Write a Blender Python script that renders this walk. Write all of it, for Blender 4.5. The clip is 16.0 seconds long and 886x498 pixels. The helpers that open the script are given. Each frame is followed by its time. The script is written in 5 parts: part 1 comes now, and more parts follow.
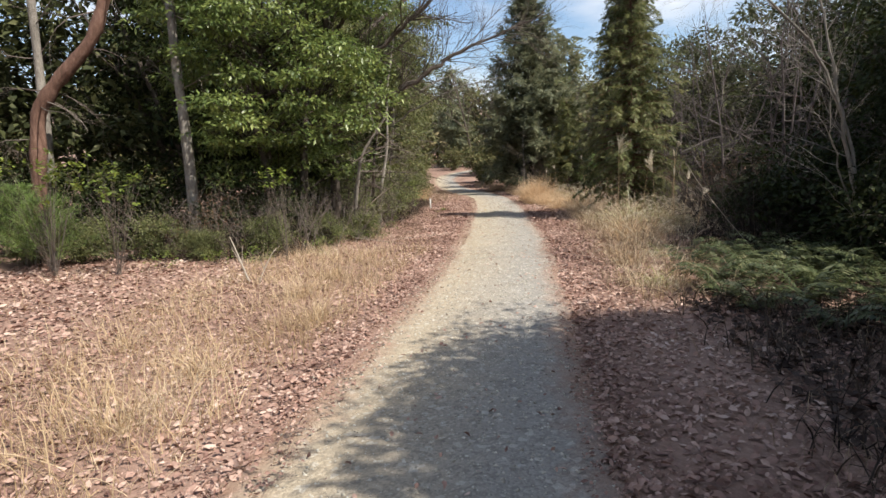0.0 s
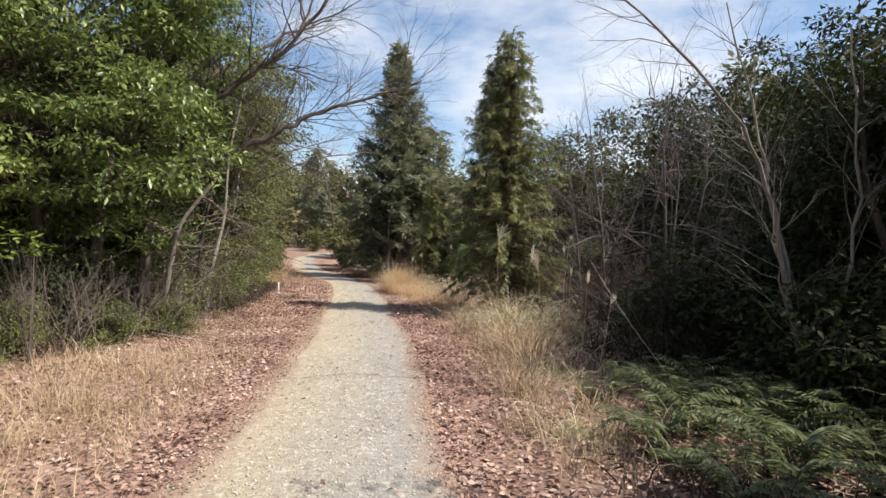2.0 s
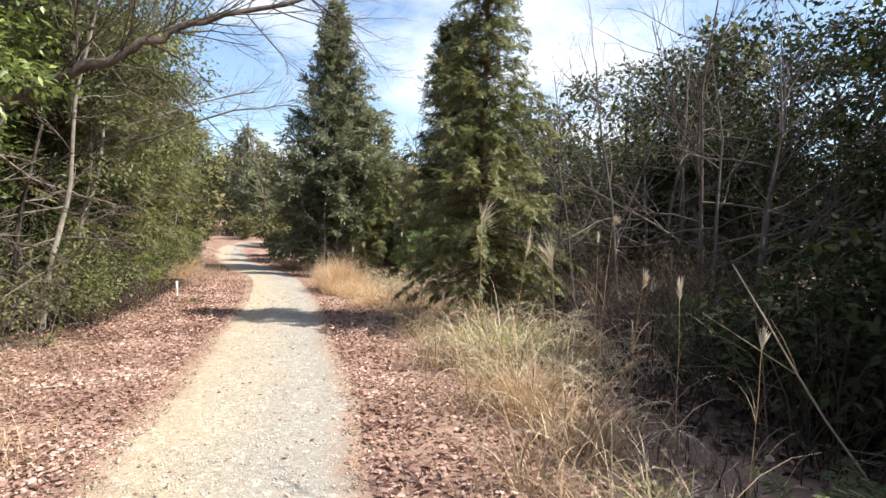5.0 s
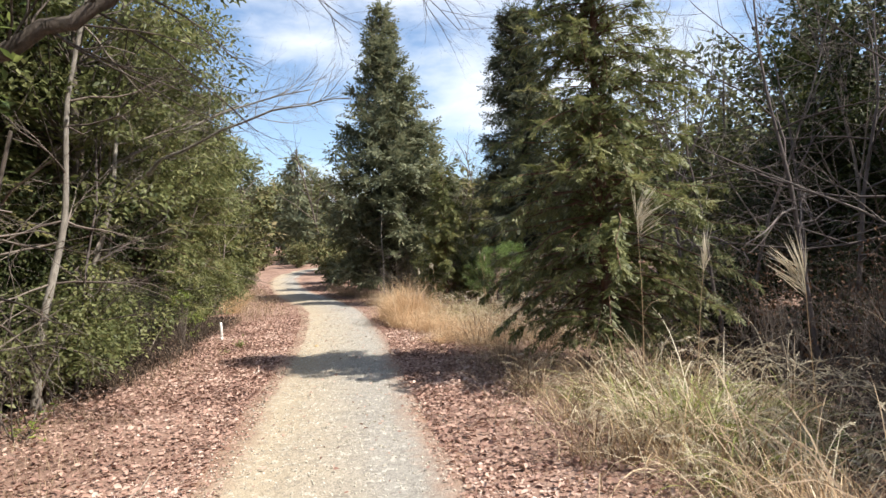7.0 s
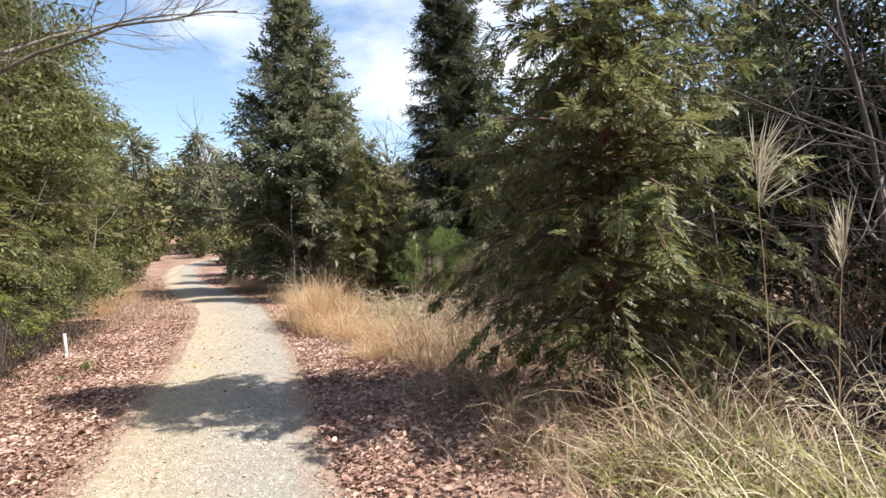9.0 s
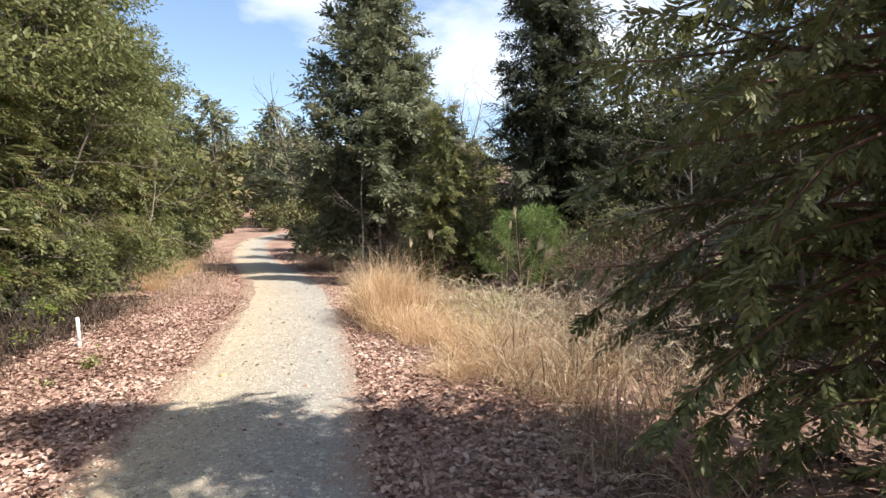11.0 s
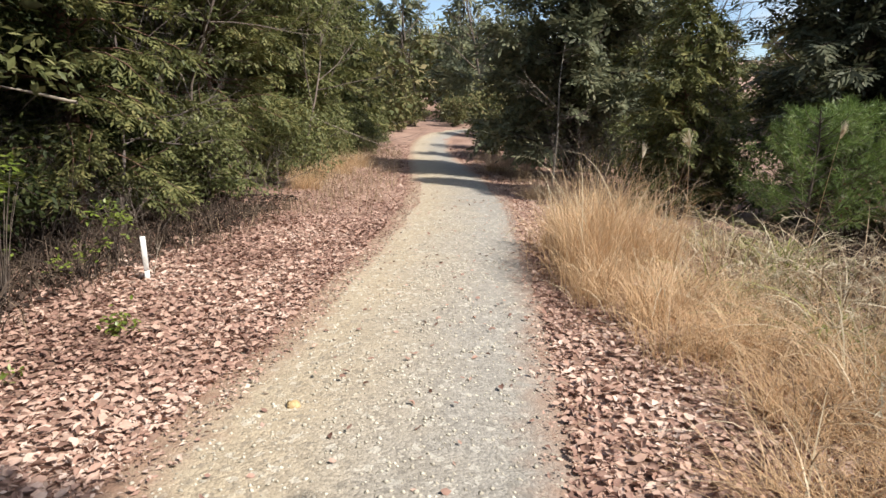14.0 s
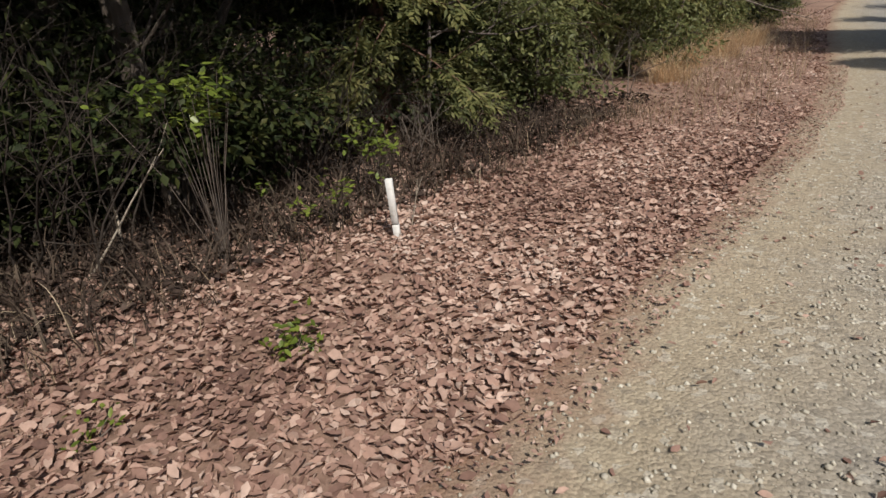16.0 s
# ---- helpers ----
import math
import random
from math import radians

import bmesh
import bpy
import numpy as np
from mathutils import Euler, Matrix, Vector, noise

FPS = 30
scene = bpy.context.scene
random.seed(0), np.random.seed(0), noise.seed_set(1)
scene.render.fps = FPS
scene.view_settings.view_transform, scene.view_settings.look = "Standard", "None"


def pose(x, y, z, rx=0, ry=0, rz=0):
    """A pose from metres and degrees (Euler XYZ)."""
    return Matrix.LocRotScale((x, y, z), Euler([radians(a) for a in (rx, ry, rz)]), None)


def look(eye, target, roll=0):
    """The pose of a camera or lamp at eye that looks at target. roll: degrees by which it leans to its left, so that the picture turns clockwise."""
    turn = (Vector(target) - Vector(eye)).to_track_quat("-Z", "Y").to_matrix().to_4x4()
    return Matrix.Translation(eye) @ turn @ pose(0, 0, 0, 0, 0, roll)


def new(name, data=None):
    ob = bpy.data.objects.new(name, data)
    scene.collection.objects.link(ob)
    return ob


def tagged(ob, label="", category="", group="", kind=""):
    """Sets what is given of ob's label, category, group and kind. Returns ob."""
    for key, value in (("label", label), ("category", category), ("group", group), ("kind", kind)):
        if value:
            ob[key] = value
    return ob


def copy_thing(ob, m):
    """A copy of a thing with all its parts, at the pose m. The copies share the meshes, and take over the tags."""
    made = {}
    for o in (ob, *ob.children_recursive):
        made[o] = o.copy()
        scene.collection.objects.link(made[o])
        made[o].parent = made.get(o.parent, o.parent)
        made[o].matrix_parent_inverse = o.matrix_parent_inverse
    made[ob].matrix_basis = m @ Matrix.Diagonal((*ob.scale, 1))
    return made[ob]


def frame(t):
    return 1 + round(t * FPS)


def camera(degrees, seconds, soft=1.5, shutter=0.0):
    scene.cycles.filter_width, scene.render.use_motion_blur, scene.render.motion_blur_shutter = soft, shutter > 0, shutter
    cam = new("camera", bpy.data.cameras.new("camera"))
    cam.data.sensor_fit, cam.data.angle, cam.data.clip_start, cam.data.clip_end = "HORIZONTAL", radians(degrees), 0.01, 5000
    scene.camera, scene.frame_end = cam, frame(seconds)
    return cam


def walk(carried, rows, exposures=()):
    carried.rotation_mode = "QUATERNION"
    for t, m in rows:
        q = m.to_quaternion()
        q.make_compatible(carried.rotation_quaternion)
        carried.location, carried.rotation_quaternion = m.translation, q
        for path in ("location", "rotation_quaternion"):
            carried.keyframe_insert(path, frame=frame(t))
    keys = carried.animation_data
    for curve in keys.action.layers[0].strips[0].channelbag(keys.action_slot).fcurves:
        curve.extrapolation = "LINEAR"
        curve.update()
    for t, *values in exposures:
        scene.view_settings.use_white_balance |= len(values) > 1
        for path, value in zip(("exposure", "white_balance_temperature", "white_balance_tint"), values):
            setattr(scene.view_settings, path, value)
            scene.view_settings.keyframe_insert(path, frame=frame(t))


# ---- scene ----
cam = camera(73.6, 16.0)
METRES, EYE, TILT, LEAN, TURN = 20.0, 1.5, 0.0, 0.0, 0.0
ROWS = [
    (0.0, 0.0, 0.0, 0.0, -0.38, -7.73, 2.77),
    (0.5, 0.0, 0.0303, 0.0015, -4.3, -4.28, -1.58),
    (1.0, 0.0074, 0.0594, -0.0008, -9.05, -4.19, 1.33),
    (1.5, 0.0103, 0.0932, -0.0009, -8.12, -2.8, -0.28),
    (2.0, 0.0162, 0.1229, 0.0004, -13.39, 0.25, -1.18),
    (2.5, 0.0225, 0.1562, 0.0011, -10.51, 0.54, -0.98),
    (3.0, 0.0239, 0.187, 0.0036, -14.05, 2.22, -4.74),
    (5.5, 0.0543, 0.3481, 0.0014, -19.65, -1.25, -0.48),
    (6.0, 0.0534, 0.3824, 0.0026, -11.95, 1.41, 0.4),
    (6.5, 0.0548, 0.4128, 0.0021, -14.6, 0.22, 0.7),
    (7.0, 0.0581, 0.4464, 0.0029, -14.13, 0.83, 2.72),
    (7.5, 0.0602, 0.4769, 0.0032, -18.13, 1.36, -1.76),
    (8.0, 0.068, 0.5113, 0.0032, -16.49, 1.65, 2.06),
    (8.5, 0.0703, 0.5414, 0.0036, -19.5, 0.84, -4.0),
    (9.0, 0.0812, 0.5739, 0.0026, -22.31, -0.6, 2.65),
    (11.5, 0.104, 0.7217, -0.0005, -14.96, -3.53, 0.0),
    (12.0, 0.1063, 0.7495, -0.0006, -16.37, -6.52, -2.03),
    (12.5, 0.1122, 0.7809, -0.0011, -13.9, -9.95, -2.33),
    (13.0, 0.1132, 0.8097, -0.0005, -13.81, -8.79, -2.61),
    (13.5, 0.1174, 0.8402, -0.0022, -7.67, -12.88, -0.96),
    (14.0, 0.1142, 0.8706, -0.0036, 1.93, -11.93, -1.96),
    (14.5, 0.1112, 0.899, -0.0057, 10.33, -15.46, 0.04),
    (15.0, 0.1065, 0.9288, -0.0066, 22.75, -20.08, 2.49),
    (15.5, 0.1023, 0.9558, -0.0062, 27.5, -19.98, 2.45),
    (16.0, 0.0983, 0.9833, -0.0065, 36.07, -22.55, 3.24),
]
walk(cam, [(t, pose(0, 0, EYE, TILT, LEAN, TURN) @ pose(METRES * x, METRES * y, METRES * z, 90 + pitch, roll, yaw)) for t, x, y, z, yaw, pitch, roll in ROWS],
     [(0.0, 0.58), (3.0, 0.74), (5.5, 1.1), (6.0, 1.05), (7.5, 0.88), (9.0, 1.0), (12.5, 1.05), (13.5, 0.9), (14.5, 0.37), (16.0, -0.17)])

# ---- world, sun ----
SUN_TO = Vector((0.84, -0.54, 0.0)).normalized()
SUN_EL = radians(49)
world = bpy.data.worlds.new("sky")
scene.world = world
world.use_nodes = True
wn, wl = world.node_tree.nodes, world.node_tree.links
bg = wn["Background"]
sky = wn.new("ShaderNodeTexSky")
sky.sky_type = "NISHITA"
sky.sun_disc = False
sky.sun_elevation = SUN_EL
sky.sun_rotation = math.atan2(SUN_TO.x, SUN_TO.y)
sky.air_density, sky.dust_density, sky.ozone_density = 1.0, 0.9, 1.2
tc = wn.new("ShaderNodeTexCoord")
mp = wn.new("ShaderNodeMapping")
mp.inputs["Scale"].default_value = (1.0, 1.0, 2.6)
mp.inputs["Location"].default_value = (0.35, 0.1, 0.0)
cn = wn.new("ShaderNodeTexNoise")
cn.inputs["Scale"].default_value = 2.6
cn.inputs["Detail"].default_value = 8.0
cn.inputs["Roughness"].default_value = 0.55
cr = wn.new("ShaderNodeValToRGB")
cr.color_ramp.elements[0].position = 0.46
cr.color_ramp.elements[1].position = 0.70
cm = wn.new("ShaderNodeMix")
cm.data_type = "RGBA"
cm.inputs["B"].default_value = (6.0, 6.1, 6.3, 1)
wl.new(tc.outputs["Generated"], mp.inputs["Vector"])
wl.new(mp.outputs["Vector"], cn.inputs["Vector"])
wl.new(cn.outputs["Fac"], cr.inputs["Fac"])
wl.new(cr.outputs["Color"], cm.inputs["Factor"])
wl.new(sky.outputs["Color"], cm.inputs["A"])
wl.new(cm.outputs["Result"], bg.inputs["Color"])
bg.inputs["Strength"].default_value = 0.12
sun = new("sun", bpy.data.lights.new("sun", "SUN"))
sun.data.energy = 5.0
sun.data.angle = radians(0.55)
sun.data.color = (1.0, 0.945, 0.86)
sd = Vector((SUN_TO.x * math.cos(SUN_EL), SUN_TO.y * math.cos(SUN_EL), math.sin(SUN_EL)))
sun.matrix_world = look(sd * 60, (0, 0, 0))


# ---- materials ----
def ramp(nodes, cols):
    r = nodes.new("ShaderNodeValToRGB")
    e = r.color_ramp.elements
    e[0].position, e[0].color = 0.0, (*cols[0], 1)
    e[1].position, e[1].color = 1.0, (*cols[-1], 1)
    for i in range(1, len(cols) - 1):
        k = e.new(i / (len(cols) - 1))
        k.color = (*cols[i], 1)
    return r


def foliage(name, cols, rough=0.5, trans=0.3, clump=1.6, piece=False, spec=0.4):
    """Leaf, needle or blade: colour varies leaf by leaf and in larger drifts; light shines through."""
    m = bpy.data.materials.new(name)
    m.use_nodes = True
    n, l = m.node_tree.nodes, m.node_tree.links
    p = n["Principled BSDF"]
    out = n["Material Output"]
    geo = n.new("ShaderNodeNewGeometry")
    info = n.new("ShaderNodeObjectInfo")
    co = n.new("ShaderNodeTexCoord")
    no = n.new("ShaderNodeTexNoise")
    no.inputs["Scale"].default_value = clump
    no.inputs["Detail"].default_value = 3
    l.new(co.outputs["Object"], no.inputs["Vector"])
    a = n.new("ShaderNodeMath")
    a.operation = "MULTIPLY_ADD"
    l.new(info.outputs["Random"] if piece else geo.outputs["Random Per Island"], a.inputs[0])
    a.inputs[1].default_value = 0.62
    b = n.new("ShaderNodeMath")
    b.operation = "MULTIPLY_ADD"
    l.new(no.outputs["Fac"], b.inputs[0])
    b.inputs[1].default_value = 1.1
    b.inputs[2].default_value = -0.36
    l.new(b.outputs[0], a.inputs[2])
    r = ramp(n, cols)
    l.new(a.outputs[0], r.inputs["Fac"])
    fine = n.new("ShaderNodeTexNoise")
    fine.inputs["Scale"].default_value = 55
    l.new(co.outputs["Object"], fine.inputs["Vector"])
    mr = n.new("ShaderNodeMapRange")
    mr.inputs["To Min"].default_value, mr.inputs["To Max"].default_value = 0.72, 1.22
    l.new(fine.outputs["Fac"], mr.inputs["Value"])
    mx = n.new("ShaderNodeMix")
    mx.data_type, mx.blend_type = "RGBA", "MULTIPLY"
    mx.inputs["Factor"].default_value = 1
    l.new(r.outputs["Color"], mx.inputs["A"])
    l.new(mr.outputs["Result"], mx.inputs["B"])
    l.new(mx.outputs["Result"], p.inputs["Base Color"])
    p.inputs["Roughness"].default_value = rough
    p.inputs["Specular IOR Level"].default_value = spec
    if trans > 0:
        t = n.new("ShaderNodeBsdfTranslucent")
        l.new(mx.outputs["Result"], t.inputs["Color"])
        s = n.new("ShaderNodeMixShader")
        s.inputs["Fac"].default_value = trans
        l.new(p.outputs["BSDF"], s.inputs[1])
        l.new(t.outputs["BSDF"], s.inputs[2])
        l.new(s.outputs["Shader"], out.inputs["Surface"])
    return m


def rough_stuff(name, cols, big=1.2, small=30.0, bump=0.5, rough=0.9, stretch=(1, 1, 1), dist=0.02, island=0.0):
    """Bark, soil, stone: two scales of noise in colour and relief."""
    m = bpy.data.materials.new(name)
    m.use_nodes = True
    n, l = m.node_tree.nodes, m.node_tree.links
    p = n["Principled BSDF"]
    co = n.new("ShaderNodeTexCoord")
    ma = n.new("ShaderNodeMapping")
    ma.inputs["Scale"].default_value = stretch
    l.new(co.outputs["Object"], ma.inputs["Vector"])
    a = n.new("ShaderNodeTexNoise")
    a.inputs["Scale"].default_value, a.inputs["Detail"].default_value = big, 5
    b = n.new("ShaderNodeTexNoise")
    b.inputs["Scale"].default_value, b.inputs["Detail"].default_value = small, 7
    b.inputs["Roughness"].default_value = 0.7
    l.new(ma.outputs["Vector"], a.inputs["Vector"])
    l.new(ma.outputs["Vector"], b.inputs["Vector"])
    s = n.new("ShaderNodeMath")
    s.operation = "MULTIPLY_ADD"
    l.new(b.outputs["Fac"], s.inputs[0])
    s.inputs[1].default_value = 1.3
    t = n.new("ShaderNodeMath")
    t.operation = "MULTIPLY_ADD"
    l.new(a.outputs["Fac"], t.inputs[0])
    t.inputs[1].default_value, t.inputs[2].default_value = 1.2, -0.75
    l.new(t.outputs[0], s.inputs[2])
    val = s.outputs[0]
    if island:
        g = n.new("ShaderNodeNewGeometry")
        u = n.new("ShaderNodeMath")
        u.operation = "MULTIPLY_ADD"
        l.new(g.outputs["Random Per Island"], u.inputs[0])
        u.inputs[1].default_value = island
        v = n.new("ShaderNodeMath")
        v.operation = "MULTIPLY_ADD"
        l.new(val, v.inputs[0])
        v.inputs[1].default_value, v.inputs[2].default_value = 1 - island, 0
        l.new(v.outputs[0], u.inputs[2])
        val = u.outputs[0]
    r = ramp(n, cols)
    l.new(val, r.inputs["Fac"])
    l.new(r.outputs["Color"], p.inputs["Base Color"])
    bu = n.new("ShaderNodeBump")
    bu.inputs["Strength"].default_value, bu.inputs["Distance"].default_value = bump, dist
    l.new(b.outputs["Fac"], bu.inputs["Height"])
    l.new(bu.outputs["Normal"], p.inputs["Normal"])
    p.inputs["Roughness"].default_value = rough
    p.inputs["Specular IOR Level"].default_value = 0.25
    return m


M_SOIL = rough_stuff("forest_soil", [(0.10, 0.06, 0.045), (0.21, 0.13, 0.097), (0.31, 0.203, 0.155), (0.42, 0.30, 0.235)], 0.8, 24, 0.7)


def road_material():
    """Compacted gravel: pebbles of many greys, sandy on one side, greyer in the other rut, earthy at the rims."""
    m = bpy.data.materials.new("compacted_gravel")
    m.use_nodes = True
    n, l = m.node_tree.nodes, m.node_tree.links
    p = n["Principled BSDF"]
    co = n.new("ShaderNodeTexCoord")
    at_ = n.new("ShaderNodeAttribute")
    at_.attribute_name = "across"

    def noise_tex(scale, detail, rough=0.6):
        t = n.new("ShaderNodeTexNoise")
        t.inputs["Scale"].default_value, t.inputs["Detail"].default_value, t.inputs["Roughness"].default_value = scale, detail, rough
        l.new(co.outputs["Object"], t.inputs["Vector"])
        return t

    def mix(fac, a, b, mode="MIX"):
        x = n.new("ShaderNodeMix")
        x.data_type, x.blend_type = "RGBA", mode
        for sock, val in (("Factor", fac), ("A", a), ("B", b)):
            if isinstance(val, (float, int)):
                x.inputs[sock].default_value = val
            elif isinstance(val, tuple):
                x.inputs[sock].default_value = (*val, 1)
            else:
                l.new(val, x.inputs[sock])
        return x.outputs["Result"]

    def remap(src, a, b, c=0.0, d=1.0):
        r = n.new("ShaderNodeMapRange")
        for k, v in (("From Min", a), ("From Max", b), ("To Min", c), ("To Max", d)):
            r.inputs[k].default_value = v
        l.new(src, r.inputs["Value"])
        return r.outputs["Result"]

    def plus(a, b, k):
        s = n.new("ShaderNodeMath")
        s.operation = "MULTIPLY_ADD"
        l.new(b, s.inputs[0])
        s.inputs[1].default_value = k
        l.new(a, s.inputs[2])
        return s.outputs[0]

    big = noise_tex(1.1, 4)
    mid = noise_tex(7, 5)
    fine = noise_tex(60, 6, 0.75)
    wob = plus(at_.outputs["Fac"], big.outputs["Fac"], 0.9)
    wob = plus(wob, mid.outputs["Fac"], 0.35)
    side = remap(wob, 0.15, 1.0)
    sand = mix(fine.outputs["Fac"], (0.27, 0.22, 0.152), (0.51, 0.433, 0.322))
    grey = mix(fine.outputs["Fac"], (0.168, 0.156, 0.137), (0.41, 0.384, 0.338))
    col = mix(side, sand, grey)
    vor = n.new("ShaderNodeTexVoronoi")
    vor.inputs["Scale"].default_value = 62
    l.new(co.outputs["Object"], vor.inputs["Vector"])
    vor2 = n.new("ShaderNodeTexVoronoi")
    vor2.inputs["Scale"].default_value = 27
    l.new(co.outputs["Object"], vor2.inputs["Vector"])
    bw = n.new("ShaderNodeRGBToBW")
    l.new(vor.outputs["Color"], bw.inputs["Color"])
    bw2 = n.new("ShaderNodeRGBToBW")
    l.new(vor2.outputs["Color"], bw2.inputs["Color"])
    peb = mix(remap(bw.outputs["Val"], 0.2, 0.85), (0.74, 0.73, 0.72), (1.2, 1.19, 1.18))
    col = mix(remap(mid.outputs["Fac"], 0.35, 0.6, 0.35, 1.0), col, mix(1.0, col, peb, "MULTIPLY"))
    col = mix(remap(bw2.outputs["Val"], 0.78, 0.84, 0, 0.35), col, (0.62, 0.585, 0.51))
    col = mix(remap(bw2.outputs["Val"], 0.22, 0.17, 0, 0.35), col, (0.15, 0.135, 0.115))
    ab = n.new("ShaderNodeMath")
    ab.operation = "ABSOLUTE"
    l.new(at_.outputs["Fac"], ab.inputs[0])
    edge = remap(plus(plus(ab.outputs[0], mid.outputs["Fac"], 0.45), big.outputs["Fac"], 0.3), 0.98, 1.34)
    col = mix(edge, col, mix(fine.outputs["Fac"], (0.17, 0.095, 0.065), (0.40, 0.265, 0.19)))
    l.new(col, p.inputs["Base Color"])
    hgt = plus(fine.outputs["Fac"], vor.outputs["Distance"], -0.9)
    bu = n.new("ShaderNodeBump")
    bu.inputs["Strength"].default_value, bu.inputs["Distance"].default_value = 0.7, 0.009
    l.new(hgt, bu.inputs["Height"])
    l.new(bu.outputs["Normal"], p.inputs["Normal"])
    p.inputs["Roughness"].default_value = 0.92
    p.inputs["Specular IOR Level"].default_value = 0.2
    return m


M_ROAD = road_material()
M_STONE = rough_stuff("loose_stone", [(0.25, 0.225, 0.185), (0.38, 0.345, 0.28), (0.48, 0.44, 0.36), (0.68, 0.64, 0.55)], 6, 60, 0.3, island=0.75)
M_ROCK = rough_stuff("pale_rock", [(0.2, 0.18, 0.15), (0.42, 0.38, 0.32), (0.6, 0.55, 0.47)], 3, 25, 0.6)
M_SANDSTONE = rough_stuff("ochre_stone", [(0.28, 0.19, 0.09), (0.5, 0.36, 0.18), (0.62, 0.48, 0.28)], 6, 50, 0.5)
M_BARK = rough_stuff("grey_brown_bark", [(0.035, 0.028, 0.023), (0.10, 0.08, 0.065), (0.19, 0.16, 0.135)], 3, 22, 1.0, stretch=(1, 1, 0.25), dist=0.03)
M_BARK_RED = rough_stuff("reddish_pine_bark", [(0.05, 0.03, 0.024), (0.16, 0.09, 0.065), (0.28, 0.17, 0.125)], 3, 18, 1.0, stretch=(1, 1, 0.35), dist=0.03)
M_BARK_PALE = rough_stuff("pale_lichen_bark", [(0.08, 0.07, 0.058), (0.22, 0.195, 0.165), (0.38, 0.35, 0.30)], 4, 26, 0.7, stretch=(1, 1, 0.4))
M_TWIG = rough_stuff("bare_twig", [(0.06, 0.045, 0.038), (0.15, 0.12, 0.10), (0.27, 0.23, 0.195)], 3, 20, 0.3, island=0.6)
M_TWIG_GREY = rough_stuff("grey_purple_twig", [(0.0562, 0.0435, 0.039), (0.12, 0.0975, 0.09), (0.195, 0.169, 0.154)], 3, 20, 0.3, island=0.6)
# Bare twig colour darkened to imitate shade inside the thickets.
M_TWIG_SHADE = rough_stuff("shade_toned_twig", [(0.012, 0.01, 0.008), (0.035, 0.027, 0.022), (0.085, 0.068, 0.056)], 3, 20, 0.3, island=0.6)
M_TWIG_PALE = rough_stuff("bleached_twig", [(0.16, 0.13, 0.10), (0.33, 0.28, 0.225), (0.5, 0.44, 0.36)], 3, 20, 0.3, island=0.6)
M_LITTER = foliage("dead_oak_leaves", [(0.0756, 0.041, 0.0324), (0.232, 0.135, 0.106), (0.389, 0.246, 0.192), (0.518, 0.365, 0.294), (0.691, 0.551, 0.47)], 0.75, 0.12, 0.7, spec=0.25)
# Dead leaf colours darkened to imitate shade under the thickets.
M_SHADE_LITTER = foliage("shade_dark_litter", [(0.018, 0.012, 0.010), (0.045, 0.030, 0.024), (0.085, 0.058, 0.046), (0.17, 0.12, 0.095)], 0.75, 0.08, 0.7, spec=0.2)
M_LITTER_1 = foliage("dead_leaf", [(0.10, 0.055, 0.042), (0.23, 0.135, 0.105), (0.36, 0.228, 0.178), (0.50, 0.37, 0.3)], 0.75, 0.12, 0.7, True, 0.25)
M_STRAW = foliage("golden_straw", [(0.28, 0.19, 0.105), (0.48, 0.345, 0.2), (0.62, 0.475, 0.3), (0.76, 0.64, 0.46)], 0.6, 0.35, 0.9)
M_GOLD = foliage("pale_gold_grass", [(0.37, 0.23, 0.12), (0.61, 0.42, 0.245), (0.74, 0.55, 0.35), (0.85, 0.71, 0.52)], 0.6, 0.4, 0.9)
M_PALE = foliage("bleached_grass_blade", [(0.32, 0.25, 0.16), (0.55, 0.46, 0.31), (0.72, 0.63, 0.46), (0.85, 0.79, 0.64)], 0.6, 0.3, 1.1)
M_STRAW_GREY = foliage("faded_straw", [(0.12, 0.078, 0.05), (0.27, 0.19, 0.12), (0.44, 0.325, 0.215), (0.68, 0.56, 0.40)], 0.7, 0.3, 0.9)
M_GRASS = foliage("green_grass", [(0.09, 0.12, 0.03), (0.19, 0.225, 0.055), (0.35, 0.36, 0.11), (0.60, 0.54, 0.28)], 0.55, 0.35, 1.2)
# Dead grass tone, lowered further to carry the shade under the trees.
M_SHADE_THATCH = foliage("shade_dark_thatch", [(0.016, 0.012, 0.010), (0.045, 0.032, 0.025), (0.085, 0.062, 0.046), (0.15, 0.115, 0.085)], 0.8, 0.1, 1.2, spec=0.15)
M_FERN = foliage("fern_green", [(0.0365, 0.0467, 0.0175), (0.0695, 0.0892, 0.0321), (0.128, 0.146, 0.0583), (0.263, 0.263, 0.146)], 0.45, 0.3, 1.5)
M_HOLLY = foliage("evergreen_leaf", [(0.0562, 0.0825, 0.0275), (0.122, 0.17, 0.0475), (0.219, 0.269, 0.075), (0.4, 0.438, 0.138)], 0.36, 0.36, 0.7, spec=0.5)
M_OLIVE = foliage("olive_evergreen_leaf", [(0.0571, 0.0685, 0.0286), (0.119, 0.136, 0.0495), (0.195, 0.205, 0.081), (0.305, 0.296, 0.133)], 0.5, 0.4, 0.6, spec=0.3)
# Evergreen leaf colour lowered to stand for the thicket's own shade.
M_DARK = foliage("shade_toned_evergreen_leaf", [(0.0144, 0.0216, 0.00864), (0.0288, 0.0403, 0.013), (0.0504, 0.0619, 0.0187), (0.0864, 0.0828, 0.0252)], 0.6, 0.25, 0.6, spec=0.2)
